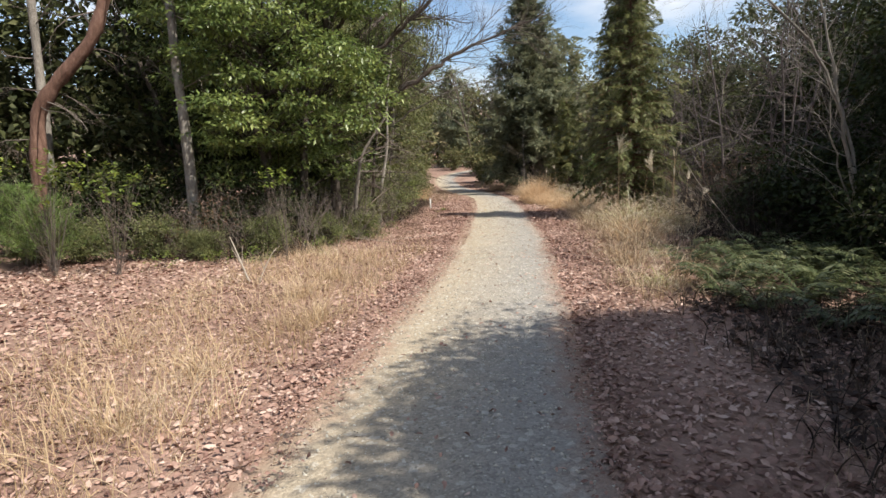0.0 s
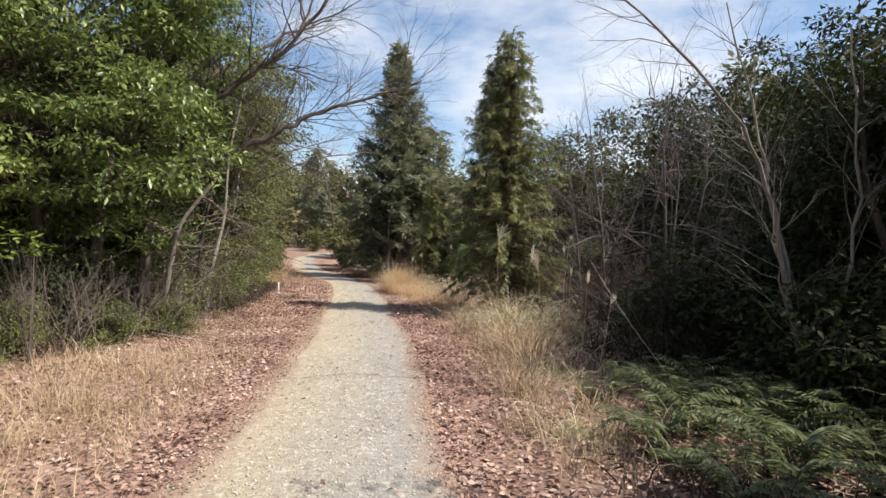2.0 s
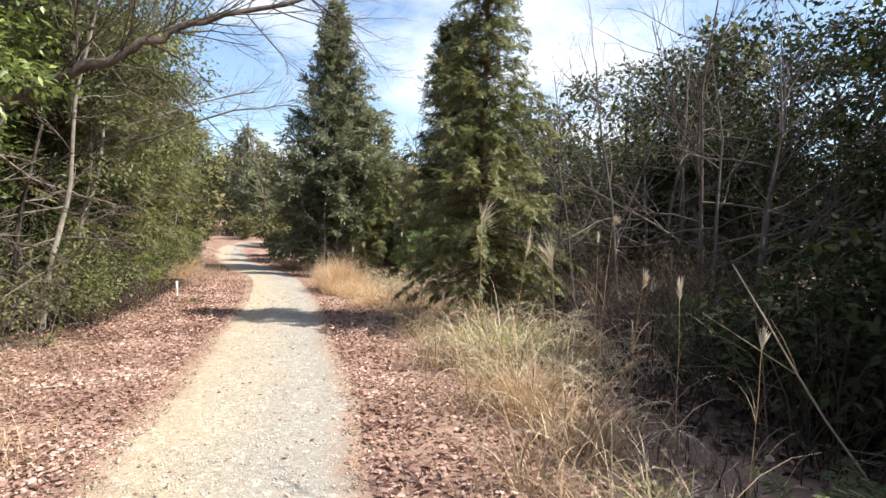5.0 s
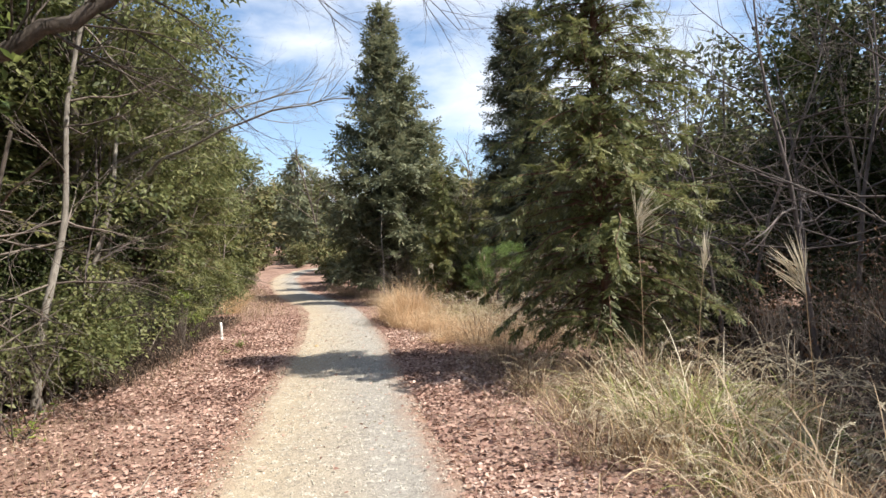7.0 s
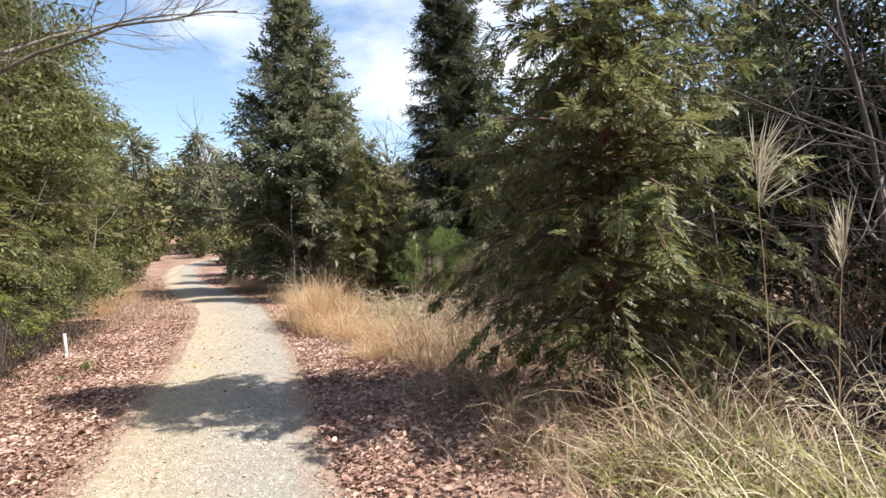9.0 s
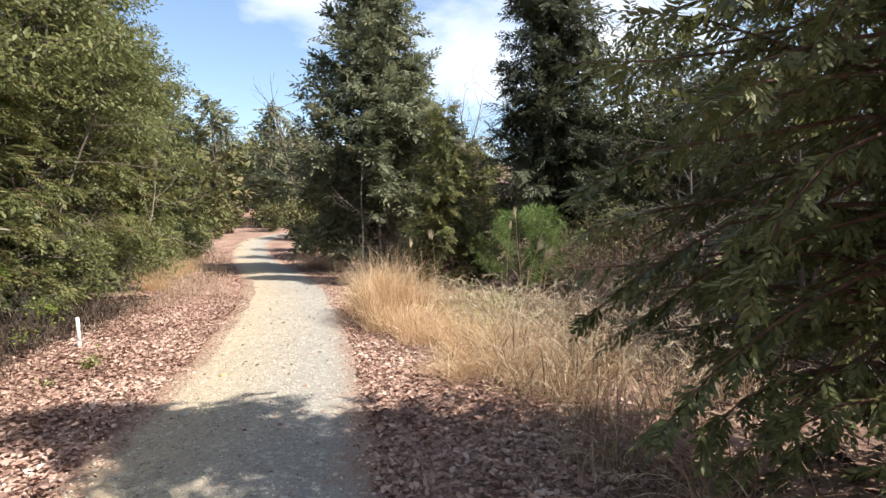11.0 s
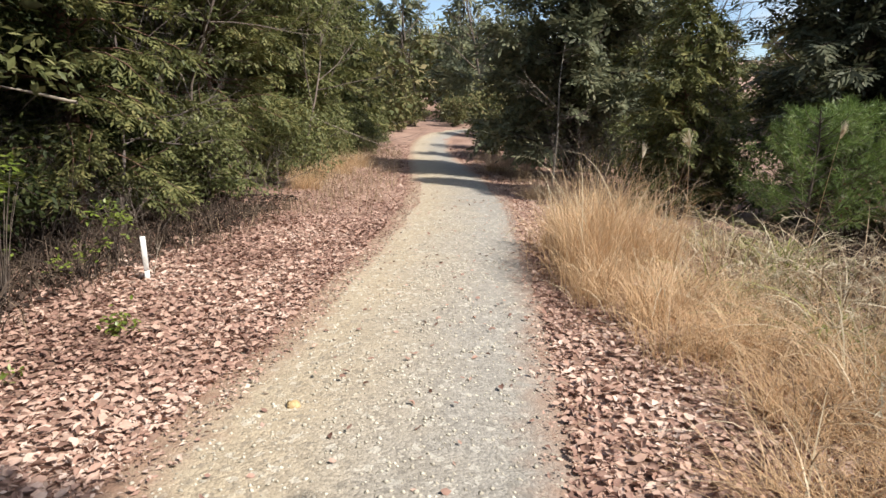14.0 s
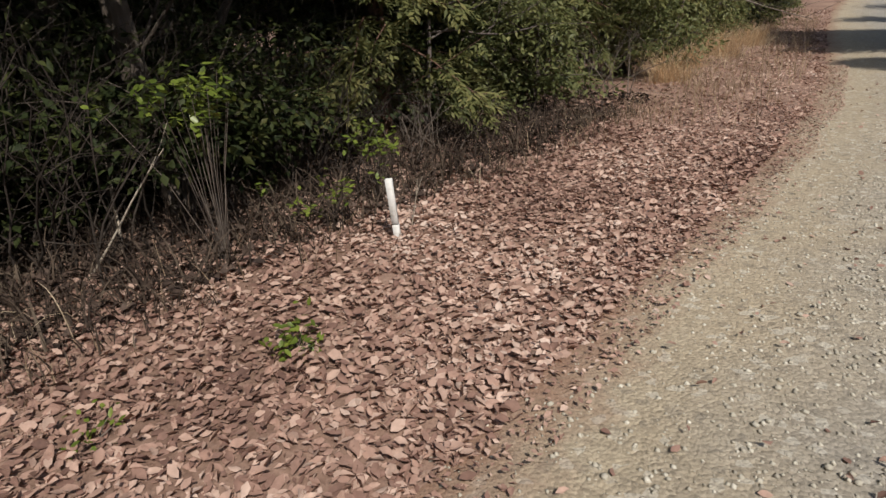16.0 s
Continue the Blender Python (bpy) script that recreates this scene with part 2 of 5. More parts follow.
M_MID = foliage("wood_evergreen_leaf", [(0.0298, 0.0374, 0.017), (0.0663, 0.0765, 0.0306), (0.111, 0.119, 0.0476), (0.17, 0.162, 0.0723)], 0.55, 0.32, 0.4, spec=0.25)
M_LIGHT = foliage("young_green_leaf", [(0.075, 0.11, 0.02), (0.16, 0.21, 0.035), (0.27, 0.31, 0.06)], 0.4, 0.35, 1.2, spec=0.5)
M_CEDAR = foliage("cypress_spray", [(0.0576, 0.0696, 0.0288), (0.126, 0.138, 0.0504), (0.198, 0.198, 0.072), (0.3, 0.264, 0.108)], 0.65, 0.38, 0.8, spec=0.3)
M_CYPRESS = foliage("hanging_cypress_spray", [(0.0634, 0.0792, 0.0338), (0.137, 0.156, 0.0581), (0.222, 0.227, 0.0898), (0.348, 0.317, 0.148)], 0.5, 0.4, 0.8, spec=0.4)
M_FIR_DARK = foliage("dark_conifer", [(0.04, 0.047, 0.03), (0.075, 0.085, 0.05), (0.11, 0.12, 0.07), (0.16, 0.15, 0.09)], 0.65, 0.3, 0.7, spec=0.3)
M_FIR = foliage("blue_green_conifer", [(0.084, 0.0936, 0.0624), (0.15, 0.166, 0.0984), (0.216, 0.222, 0.13), (0.3, 0.27, 0.168)], 0.65, 0.35, 0.7, spec=0.3)
M_PINE = foliage("young_pine_needle", [(0.078, 0.13, 0.0325), (0.143, 0.215, 0.052), (0.247, 0.312, 0.091)], 0.5, 0.25, 1.4)
M_BROWN = foliage("russet_leaf", [(0.07, 0.035, 0.022), (0.15, 0.08, 0.045), (0.24, 0.15, 0.085)], 0.7, 0.25, 1.0)
M_FAR = foliage("far_wood_leaf", [(0.05, 0.06, 0.025), (0.10, 0.11, 0.042), (0.17, 0.155, 0.065), (0.24, 0.185, 0.095)], 0.7, 0.2, 0.15, spec=0.2)
M_FAR_BARE = foliage("far_bare_twigs", [(0.07, 0.055, 0.045), (0.14, 0.11, 0.09), (0.21, 0.17, 0.14)], 0.8, 0.1, 0.2, spec=0.2)
M_PLUME = foliage("silver_plume", [(0.42, 0.36, 0.25), (0.58, 0.51, 0.38), (0.72, 0.66, 0.52)], 0.7, 0.4, 3)
M_POST = rough_stuff("white_paint", [(0.5, 0.48, 0.44), (0.74, 0.73, 0.7), (0.82, 0.81, 0.79)], 8, 40, 0.15, 0.6)
M_POSTMARK = rough_stuff("black_ink", [(0.02, 0.02, 0.02), (0.05, 0.05, 0.05)], 12, 50, 0.1, 0.6)


# ---- mesh helpers ----
class Geo:
    """Collects vertices with triangles and quads, and makes one mesh of them."""

    def __init__(self):
        self.v, self.t, self.q, self.n = [], [], [], 0

    def add(self, v, t=None, q=None):
        v = np.asarray(v, dtype=np.float32).reshape(-1, 3)
        if t is not None and len(t):
            self.t.append(np.asarray(t, dtype=np.int32).reshape(-1, 3) + self.n)
        if q is not None and len(q):
            self.q.append(np.asarray(q, dtype=np.int32).reshape(-1, 4) + self.n)
        self.v.append(v)
        self.n += len(v)

    def mesh(self, name, material, smooth=False):
        me = bpy.data.meshes.new(name)
        v = np.concatenate(self.v) if self.v else np.zeros((0, 3), np.float32)
        t = np.concatenate(self.t) if self.t else np.zeros((0, 3), np.int32)
        q = np.concatenate(self.q) if self.q else np.zeros((0, 4), np.int32)
        me.vertices.add(len(v))
        me.vertices.foreach_set("co", v.ravel())
        loops = np.concatenate([t.ravel(), q.ravel()]).astype(np.int32)
        me.loops.add(len(loops))
        me.loops.foreach_set("vertex_index", loops)
        me.polygons.add(len(t) + len(q))
        starts = np.concatenate([np.arange(len(t)) * 3, len(t) * 3 + np.arange(len(q)) * 4]).astype(np.int32)
        me.polygons.foreach_set("loop_start", starts)
        if smooth:
            me.polygons.foreach_set("use_smooth", np.ones(len(t) + len(q), dtype=bool))
        me.update(calc_edges=True)
        me.materials.append(material)
        return me


def part(name, g, material, parent, label="", smooth=False):
    ob = new(name, g.mesh(name, material, smooth))
    ob.parent = parent
    if label:
        tagged(ob, label)
    return ob


def unit(a):
    return a / np.maximum(np.linalg.norm(a, axis=-1, keepdims=True), 1e-6)


def rand_dirs(rng, n):
    return unit(rng.normal(size=(n, 3)))


def leaves(g, P, D, N, L, W, fold=0.15):
    """Pointed leaves folded along the midrib."""
    n = len(P)
    D = unit(D)
    S = unit(np.cross(D, N))
    U = np.cross(S, D)
    L, W = np.asarray(L).reshape(-1, 1) * np.ones((n, 1)), np.asarray(W).reshape(-1, 1) * np.ones((n, 1))
    mid = P + D * L * 0.45 + U * W * fold
    v = np.stack([P, mid + S * W * 0.5, P + D * L - U * W * fold, mid - S * W * 0.5], axis=1)
    b = np.arange(n)[:, None] * 4
    g.add(v, np.concatenate([b + [[0, 1, 2]], b + [[0, 2, 3]]]))


def broad_leaves(g, P, D, N, L, W, curl):
    """Oval pointed leaves with a sunken midrib and curled edges."""
    n = len(P)
    D = unit(D)
    S = unit(np.cross(D, N))
    U = np.cross(S, D)
    L, W, curl = (np.asarray(a).reshape(-1, 1) * np.ones((n, 1)) for a in (L, W, curl))
    up = U * L * curl
    v = np.stack([
        P, P + D * L * 0.33 + up * 0.35, P + D * L * 0.68 + up * 0.5, P + D * L + up * 0.9,
        P + D * L * 0.27 + S * W * 0.4 + up * 1.0, P + D * L * 0.64 + S * W * 0.47 + up * 1.5,
        P + D * L * 0.24 - S * W * 0.4 + up * 1.3, P + D * L * 0.6 - S * W * 0.49 + up * 0.9], axis=1)
    b = np.arange(n)[:, None] * 8
    g.add(v, np.concatenate([b + [k] for k in ([0, 4, 1], [5, 3, 2], [0, 1, 6], [2, 3, 7])]), np.concatenate([b + [[4, 5, 2, 1]], b + [[1, 2, 7, 6]]]))


def arcs(g, P, az, L, el, bend, W, twist, k=6):
    """Grass blades and stalks that rise, arch over and taper to a tip."""
    n = len(P)
    az, L, el, bend, W = (np.asarray(a, dtype=float) * np.ones(n) for a in (az, L, el, bend, W))
    f = np.linspace(0, 1, k + 1)
    th = el[:, None] - bend[:, None] * (f[None, :-1] + 0.5 / k) ** 1.5
    step = (L / k)[:, None]
    zero = np.zeros((n, 1))
    hx = np.concatenate([zero, np.cumsum(np.cos(th) * step, axis=1)], axis=1)
    hz = np.concatenate([zero, np.cumsum(np.sin(th) * step, axis=1)], axis=1)
    out = np.stack([np.cos(az), np.sin(az), np.zeros(n)], axis=1)
    side = unit(np.stack([-np.sin(az), np.cos(az), np.zeros(n)], axis=1) + twist)
    c = P[:, None, :] + out[:, None, :] * hx[..., None] + np.array([0, 0, 1.0]) * hz[..., None]
    w = side[:, None, :] * (W[:, None] * 0.5 * (1 - 0.88 * f[None] ** 1.3))[..., None]
    v = np.stack([c - w, c + w], axis=2).reshape(n, -1, 3)
    b = np.arange(n)[:, None] * (2 * (k + 1))
    g.add(v, None, np.concatenate([b + [[2 * i, 2 * i + 1, 2 * i + 3, 2 * i + 2]] for i in range(k)]))


def tube(g, pts, radii, sides=6):
    pts = np.asarray(pts, dtype=float)
    k = len(pts)
    d = unit(np.gradient(pts, axis=0))
    ref = np.array([0.31, 0.12, 0.94]) if abs(d[0][2]) < 0.8 else np.array([1.0, 0.1, 0.0])
    s = unit(np.cross(d, ref))
    u = np.cross(s, d)
    a = np.arange(sides) * 2 * math.pi / sides
    ring = s[:, None, :] * np.cos(a)[None, :, None] + u[:, None, :] * np.sin(a)[None, :, None]
    v = pts[:, None, :] + ring * np.asarray(radii, dtype=float)[:, None, None]
    i, j = np.meshgrid(np.arange(k - 1), np.arange(sides), indexing="ij")
    i, j = i.ravel(), j.ravel()
    jn = (j + 1) % sides
    g.add(v, None, np.stack([i * sides + j, i * sides + jn, (i + 1) * sides + jn, (i + 1) * sides + j], axis=1))


def wander(rng, start, d, length, k, wob=0.12, lift=0.0):
    """A branch's line, with small turns and a pull up or down."""
    p, d = np.array(start, dtype=float), unit(np.array(d, dtype=float))
    pts = [p.copy()]
    for _ in range(k):
        d = unit(d + rng.normal(size=3) * wob + np.array([0, 0, lift]))
        p = p + d * length / k
        pts.append(p.copy())
    return np.array(pts)


def limbs(rng, g, start, d, length, radius, depth, wob=0.14, lift=0.03, spread=0.75, kids=4, sides=5):
    """A bare limb that forks into ever thinner twigs."""
    k = max(3, int(5 if depth > 1 else 3))
    pts = wander(rng, start, d, length, k, wob, lift)
    tube(g, pts, np.linspace(radius, radius * (0.35 if depth else 0.2), k + 1), sides if depth > 1 else 3)
    if depth == 0:
        return
    for i in range(kids):
        f = 0.25 + 0.75 * (i + rng.random()) / kids
        j = min(k - 1, int(f * k))
        base = pts[j] + (pts[j + 1] - pts[j]) * (f * k - j)
        dd = unit(pts[j + 1] - pts[j]) + rand_dirs(rng, 1)[0] * spread
        limbs(rng, g, base, dd, length * rng.uniform(0.42, 0.68) * (1.15 - 0.4 * f), radius * (1 - 0.6 * f) * 0.6, depth - 1, wob, lift, spread, kids, sides)


def thing(name, label, category, x, y, z=0.0, group=""):
    ob = new(name)
    ob.location = (x, y, z)
    return tagged(ob, label, category, group)


def stuff(name, g, material, label, category):
    return tagged(new(name, g.mesh(name, material)), label, category, "", "stuff")


def centre(y):
    return np.interp(y, [-400, -10, 0, 2.7, 6, 9, 11, 12.7, 15.4, 18.5, 20.8, 24, 28, 32, 36, 42, 47, 52, 56, 59, 62, 65, 68, 72, 90, 400],
                     [-18, -1.6, -0.5, -0.15, 0.38, 0.83, 1.07, 1.3, 1.5, 1.8, 2.0, 2.18, 2.27, 2.05, 1.65, 1.05, 0.65, 0.45, 0.55, 0.95, 1.8, 3.4, 6.0, 10.5, 32, 410])


def rise(y):
    """The track climbs gently where it bends away."""
    return np.interp(y, [-500, 40, 44, 50, 55, 62, 75, 110, 500], [0, 0, 0.04, 0.25, 0.5, 0.95, 1.6, 2.6, 3.0])


def lumps(x, y, s):
    return np.sin(x * 1.7 * s + 1.3 * np.sin(y * 1.1 * s)) * np.cos(y * 1.9 * s + 0.8 * np.sin(x * 2.3 * s))


def ground_z(x, y):
    """Height of the ground: nearly flat by the path, falling a little into the wood, a hill far off."""
    x, y = np.asarray(x, dtype=float), np.asarray(y, dtype=float)
    e = x - centre(y)
    z = 0.018 * lumps(x, y, 1.0) + 0.009 * lumps(x + 3, y - 2, 3.1)
    z = z - 0.2 * np.clip((e - 2.4) / 4.0, 0, 1) ** 1.5 + 0.10 * np.clip((-e - 2.5) / 4.0, 0, 1)
    far = np.clip((np.hypot(x, y - 20) - 62) / 110, 0, 1)
    return z + far ** 1.3 * 17 + rise(y)


# ---- ground and path ----
def sheet(name, xs, ys, fn, material):
    X, Y = np.meshgrid(xs, ys)
    v = np.stack([X, Y, fn(X, Y)], axis=-1).reshape(-1, 3)
    nx, ny = len(xs), len(ys)
    i, j = np.meshgrid(np.arange(ny - 1), np.arange(nx - 1), indexing="ij")
    a = (i * nx + j).ravel()
    g = Geo()
    g.add(v, None, np.stack([a, a + 1, a + nx + 1, a + nx], axis=1))
    return new(name, g.mesh(name, material, True))


gx = np.concatenate([[-2500, -900, -400, -200], np.linspace(-120, -14, 28), np.linspace(-12, 12, 150), np.linspace(14, 120, 28), [200, 400, 900, 2500]])
gy = np.concatenate([[-2500, -900, -300], np.linspace(-100, -6, 25), np.linspace(-5, 45, 260), np.linspace(47, 200, 50), [300, 500, 1000, 2500]])
ground = tagged(sheet("ground", gx, gy, ground_z, M_SOIL), "brown woodland soil under a cover of dead leaves", "ground", "", "structure")


def road_mesh():
    ys = np.concatenate([np.linspace(-40, -3, 30), np.linspace(-2.8, 45, 420), np.linspace(46, 130, 90)])
    us = np.linspace(-1.3, 1.3, 27)
    U, Y = np.meshgrid(us, ys)
    wide = 1 + 0.07 * lumps(Y, Y * 0.5, 0.9) + 0.12 * np.clip((Y - 22) / 4, 0, 1) + 0.2 * np.clip((3.5 - Y) / 3, 0, 1)
    X = centre(Y) + U * wide
    z = (ground_z(X, Y) - rise(Y)) * 0.6 + rise(Y) + 0.04 - 0.045 * np.abs(U) ** 3.4
    z = np.where(Y > 60, ground_z(X, Y) + 0.05 - 0.1 * np.abs(U) ** 3, z)
    z -= 0.012 * np.exp(-((np.abs(U) - 0.55) / 0.2) ** 2)
    z += 0.004 * lumps(X, Y, 9)
    v = np.stack([X, Y, z], axis=-1).reshape(-1, 3)
    ny, nx = U.shape
    i, j = np.meshgrid(np.arange(ny - 1), np.arange(nx - 1), indexing="ij")
    a = (i * nx + j).ravel()
    g = Geo()
    g.add(v, None, np.stack([a, a + 1, a + nx + 1, a + nx], axis=1))
    me = g.mesh("road", M_ROAD, True)
    me.attributes.new("across", "FLOAT", "POINT").data.foreach_set("value", U.ravel().astype(np.float32))
    return me


road = tagged(new("road", road_mesh()), "narrow pale gravel track with worn wheel ruts", "path", "", "structure")


def road_z(x, y):
    u = x - centre(y)
    return (ground_z(x, y) - rise(y)) * 0.6 + rise(y) + 0.04 - 0.045 * np.minimum(np.abs(u), 1.25) ** 3.4 - 0.012 * np.exp(-((np.abs(u) - 0.55) / 0.2) ** 2)


def top_z(x, y):
    u = np.abs(x - centre(y))
    return np.where(u < 1.25, np.maximum(road_z(x, y), ground_z(x, y)), ground_z(x, y))


def gravel(rng, n, y0, y1, lo, hi):
    y = rng.uniform(y0, y1, n)
    u = rng.normal(0, 0.6, n)
    u = np.where(np.abs(u) > 1.15, rng.uniform(-1.15, 1.15, n), u)
    x = centre(y) + u
    c = np.stack([x, y, top_z(x, y)], axis=1)
    r = lo + (hi - lo) * rng.random((n, 1, 1)) ** 3
    base = np.array([[1, 0, 0], [0, 1, 0], [-1, 0, 0], [0, -1, 0], [0, 0, 0.75], [0, 0, -0.6]], dtype=float)
    a = rng.uniform(0, 6.28, n)
    jit = base[None] * r * (1 + rng.uniform(-0.35, 0.35, (n, 6, 3)))
    ca, sa = np.cos(a)[:, None], np.sin(a)[:, None]
    v = np.stack([jit[:, :, 0] * ca - jit[:, :, 1] * sa, jit[:, :, 0] * sa + jit[:, :, 1] * ca, jit[:, :, 2]], axis=2) + c[:, None, :]
    g = Geo()
    b = np.arange(n)[:, None] * 6
    f = [[0, 1, 4], [1, 2, 4], [2, 3, 4], [3, 0, 4], [1, 0, 5], [2, 1, 5], [3, 2, 5], [0, 3, 5]]
    g.add(v, np.concatenate([b + [k] for k in f]))
    return g


RNG = np.random.default_rng(7)
stuff("gravel", gravel(RNG, 42000, 0.8, 27, 0.003, 0.015), M_STONE, "loose pale grey and buff gravel on the track", "gravel")


def litter(rng, n, y0, y1, e0, e1, lo=0.045, hi=0.095, power=1.0):
    """Dead leaves lying on the ground beside the track, e metres from its middle."""
    y = rng.uniform(y0, y1, n)
    e = e0 + (e1 - e0) * rng.random(n) ** power
    x = centre(y) + e
    P = np.stack([x, y, top_z(x, y) + 0.006 + 0.03 * rng.random(n) ** 2], axis=1)
    a = rng.uniform(0, 6.28, n)
    D = np.stack([np.cos(a), np.sin(a), rng.normal(0, 0.22, n)], axis=1)
    N = unit(np.stack([rng.normal(0, 0.55, n), rng.normal(0, 0.55, n), np.ones(n)], axis=1))
    L = rng.uniform(lo, hi, n)
    return P, D, N, L, L * rng.uniform(0.38, 0.7, n), rng.uniform(-0.2, 0.3, n)


g = Geo()
for a in ((26000, 0.5, 28, -0.98, -3.6, 0.032, 0.072, 1.25), (20000, 16, 26, -0.97, -3.2, 0.03, 0.07, 1.15), (16000, 0.5, 13, -3.4, -8.5, 0.05, 0.09), (23000, 0.5, 28, 0.92, 3.2, 0.035, 0.075, 1.3), (11000, 15, 26, 0.9, 2.6, 0.035, 0.075),
          (1300, 0.5, 30, -1.1, 1.1, 0.025, 0.05), (4000, 2, 26, 3.0, 7.0, 0.05, 0.09)):
    broad_leaves(g, *litter(RNG, *a))
# crumbled bits along the rims, and leaves far up the track
for a in ((12000, 0.5, 32, -1.4, -0.72, 0.015, 0.04, 0.6), (7000, 0.5, 32, 1.25, 0.78, 0.015, 0.04, 0.6), (22000, 0.5, 28, -0.95, -3.5, 0.018, 0.045), (20000, 0.5, 28, 0.9, 3.2, 0.018, 0.045), (7000, 28, 50, -1.0, -3.5, 0.05, 0.09), (7000, 28, 50, 1.0, 4.0, 0.05, 0.09)):
    P, D, N, L, W, curl = litter(RNG, *a)
    P[:, 2] += 0.008
    leaves(g, P, D, N, L, W, 0.2)
stuff("leaf_litter", g, M_LITTER, "dry brown oak leaves lying thick on the verges", "dead leaves")


# dead leaves on the thicket floors, coloured dark in place of shade
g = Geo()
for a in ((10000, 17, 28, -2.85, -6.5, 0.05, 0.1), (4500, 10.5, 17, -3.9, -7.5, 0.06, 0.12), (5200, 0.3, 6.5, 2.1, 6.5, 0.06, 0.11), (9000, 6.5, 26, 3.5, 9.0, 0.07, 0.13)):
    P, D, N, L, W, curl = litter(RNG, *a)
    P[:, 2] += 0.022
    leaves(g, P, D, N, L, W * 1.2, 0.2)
stuff("shade_litter", g, M_SHADE_LITTER, "dead leaves coloured dark to stand in for thicket shade", "dead leaves")


# ---- kinds of plants ----
def conifer(name, label, x, y, h, rad, seed, mat, bare=0.05, n_per_m=20, spray=13, leaf=(0.13, 0.04), bark=M_BARK, droop=-0.1, z=None, fan=7, sharp=0.85, skirt=0.6):
    """A conifer: tapered trunk, many tiers of boughs, flat hanging sprays."""
    rng = np.random.default_rng(seed)
    t = thing(name, label, "tree", x, y, float(ground_z(x, y)) - 0.03 if z is None else z)
    g = Geo()
    pts = np.array([[0, 0, 0], [0.02, 0.01, h * 0.25], [-0.02, 0.03, h * 0.5], [0.01, 0, h * 0.75], [0, 0, h * 0.97]])
    tube(g, pts, [h * 0.014, h * 0.011, h * 0.008, h * 0.005, 0.01], 9)
    trunk = part("trunk", g, bark, t, smooth=True)
    gb, gl = Geo(), Geo()
    nb = int(h * n_per_m)
    for i in range(nb):
        f = bare + (0.985 - bare) * ((i + rng.random()) / nb)
        r = rad * (1 - f) ** sharp * rng.uniform(0.5, 1.06) * (skirt + (1 - skirt) * min(1, f / 0.22)) + 0.12
        az = rng.uniform(0, 6.283)
        d = np.array([math.cos(az), math.sin(az), 0.45 * f + rng.normal(0.15, 0.22)])
        b = wander(rng, (0, 0, f * h), d, r, 4, 0.13, droop)
        tube(gb, b, np.linspace(0.008 + 0.006 * r, 0.003, 5), 3)
        m = max(3, int(r * spray))
        s = rng.random(m) ** 0.7 * 3.999
        k = s.astype(int)
        P = b[k] + (b[k + 1] - b[k]) * (s - k)[:, None]
        out = unit(b[4] - b[1])
        sd = np.array([-out[1], out[0], 0]) * rng.choice([-1, 1], m)[:, None]
        D = unit(out[None] * rng.uniform(0.3, 1.0, (m, 1)) + sd * rng.uniform(0.2, 1.0, (m, 1)) + np.array([0, 0, 1]) * rng.normal(-0.3 + droop, 0.45, (m, 1)))
        N = unit(np.cross(D, np.cross([0, 0, 1.0], D)) + rng.normal(0, 0.35, (m, 3)))
        S = np.cross(D, N)
        for j in range(fan):
            o = P + D * (j * leaf[0] * 2.3 / fan)
            w = (1 if j % 2 else -1) * (0.75 if j < fan - 1 else 0)
            leaves(gl, o, D + S * w + rng.normal(0, 0.15, (m, 3)), N, leaf[0] * rng.uniform(0.8, 1.3, m) * (1.1 - 0.56 * j / fan), leaf[1] * rng.uniform(0.8, 1.3, m), 0.05)
    tagged(part("bough", gb, bark, trunk), kind="stuff")
    tagged(part("crown", gl, mat, t), kind="stuff")
    return t


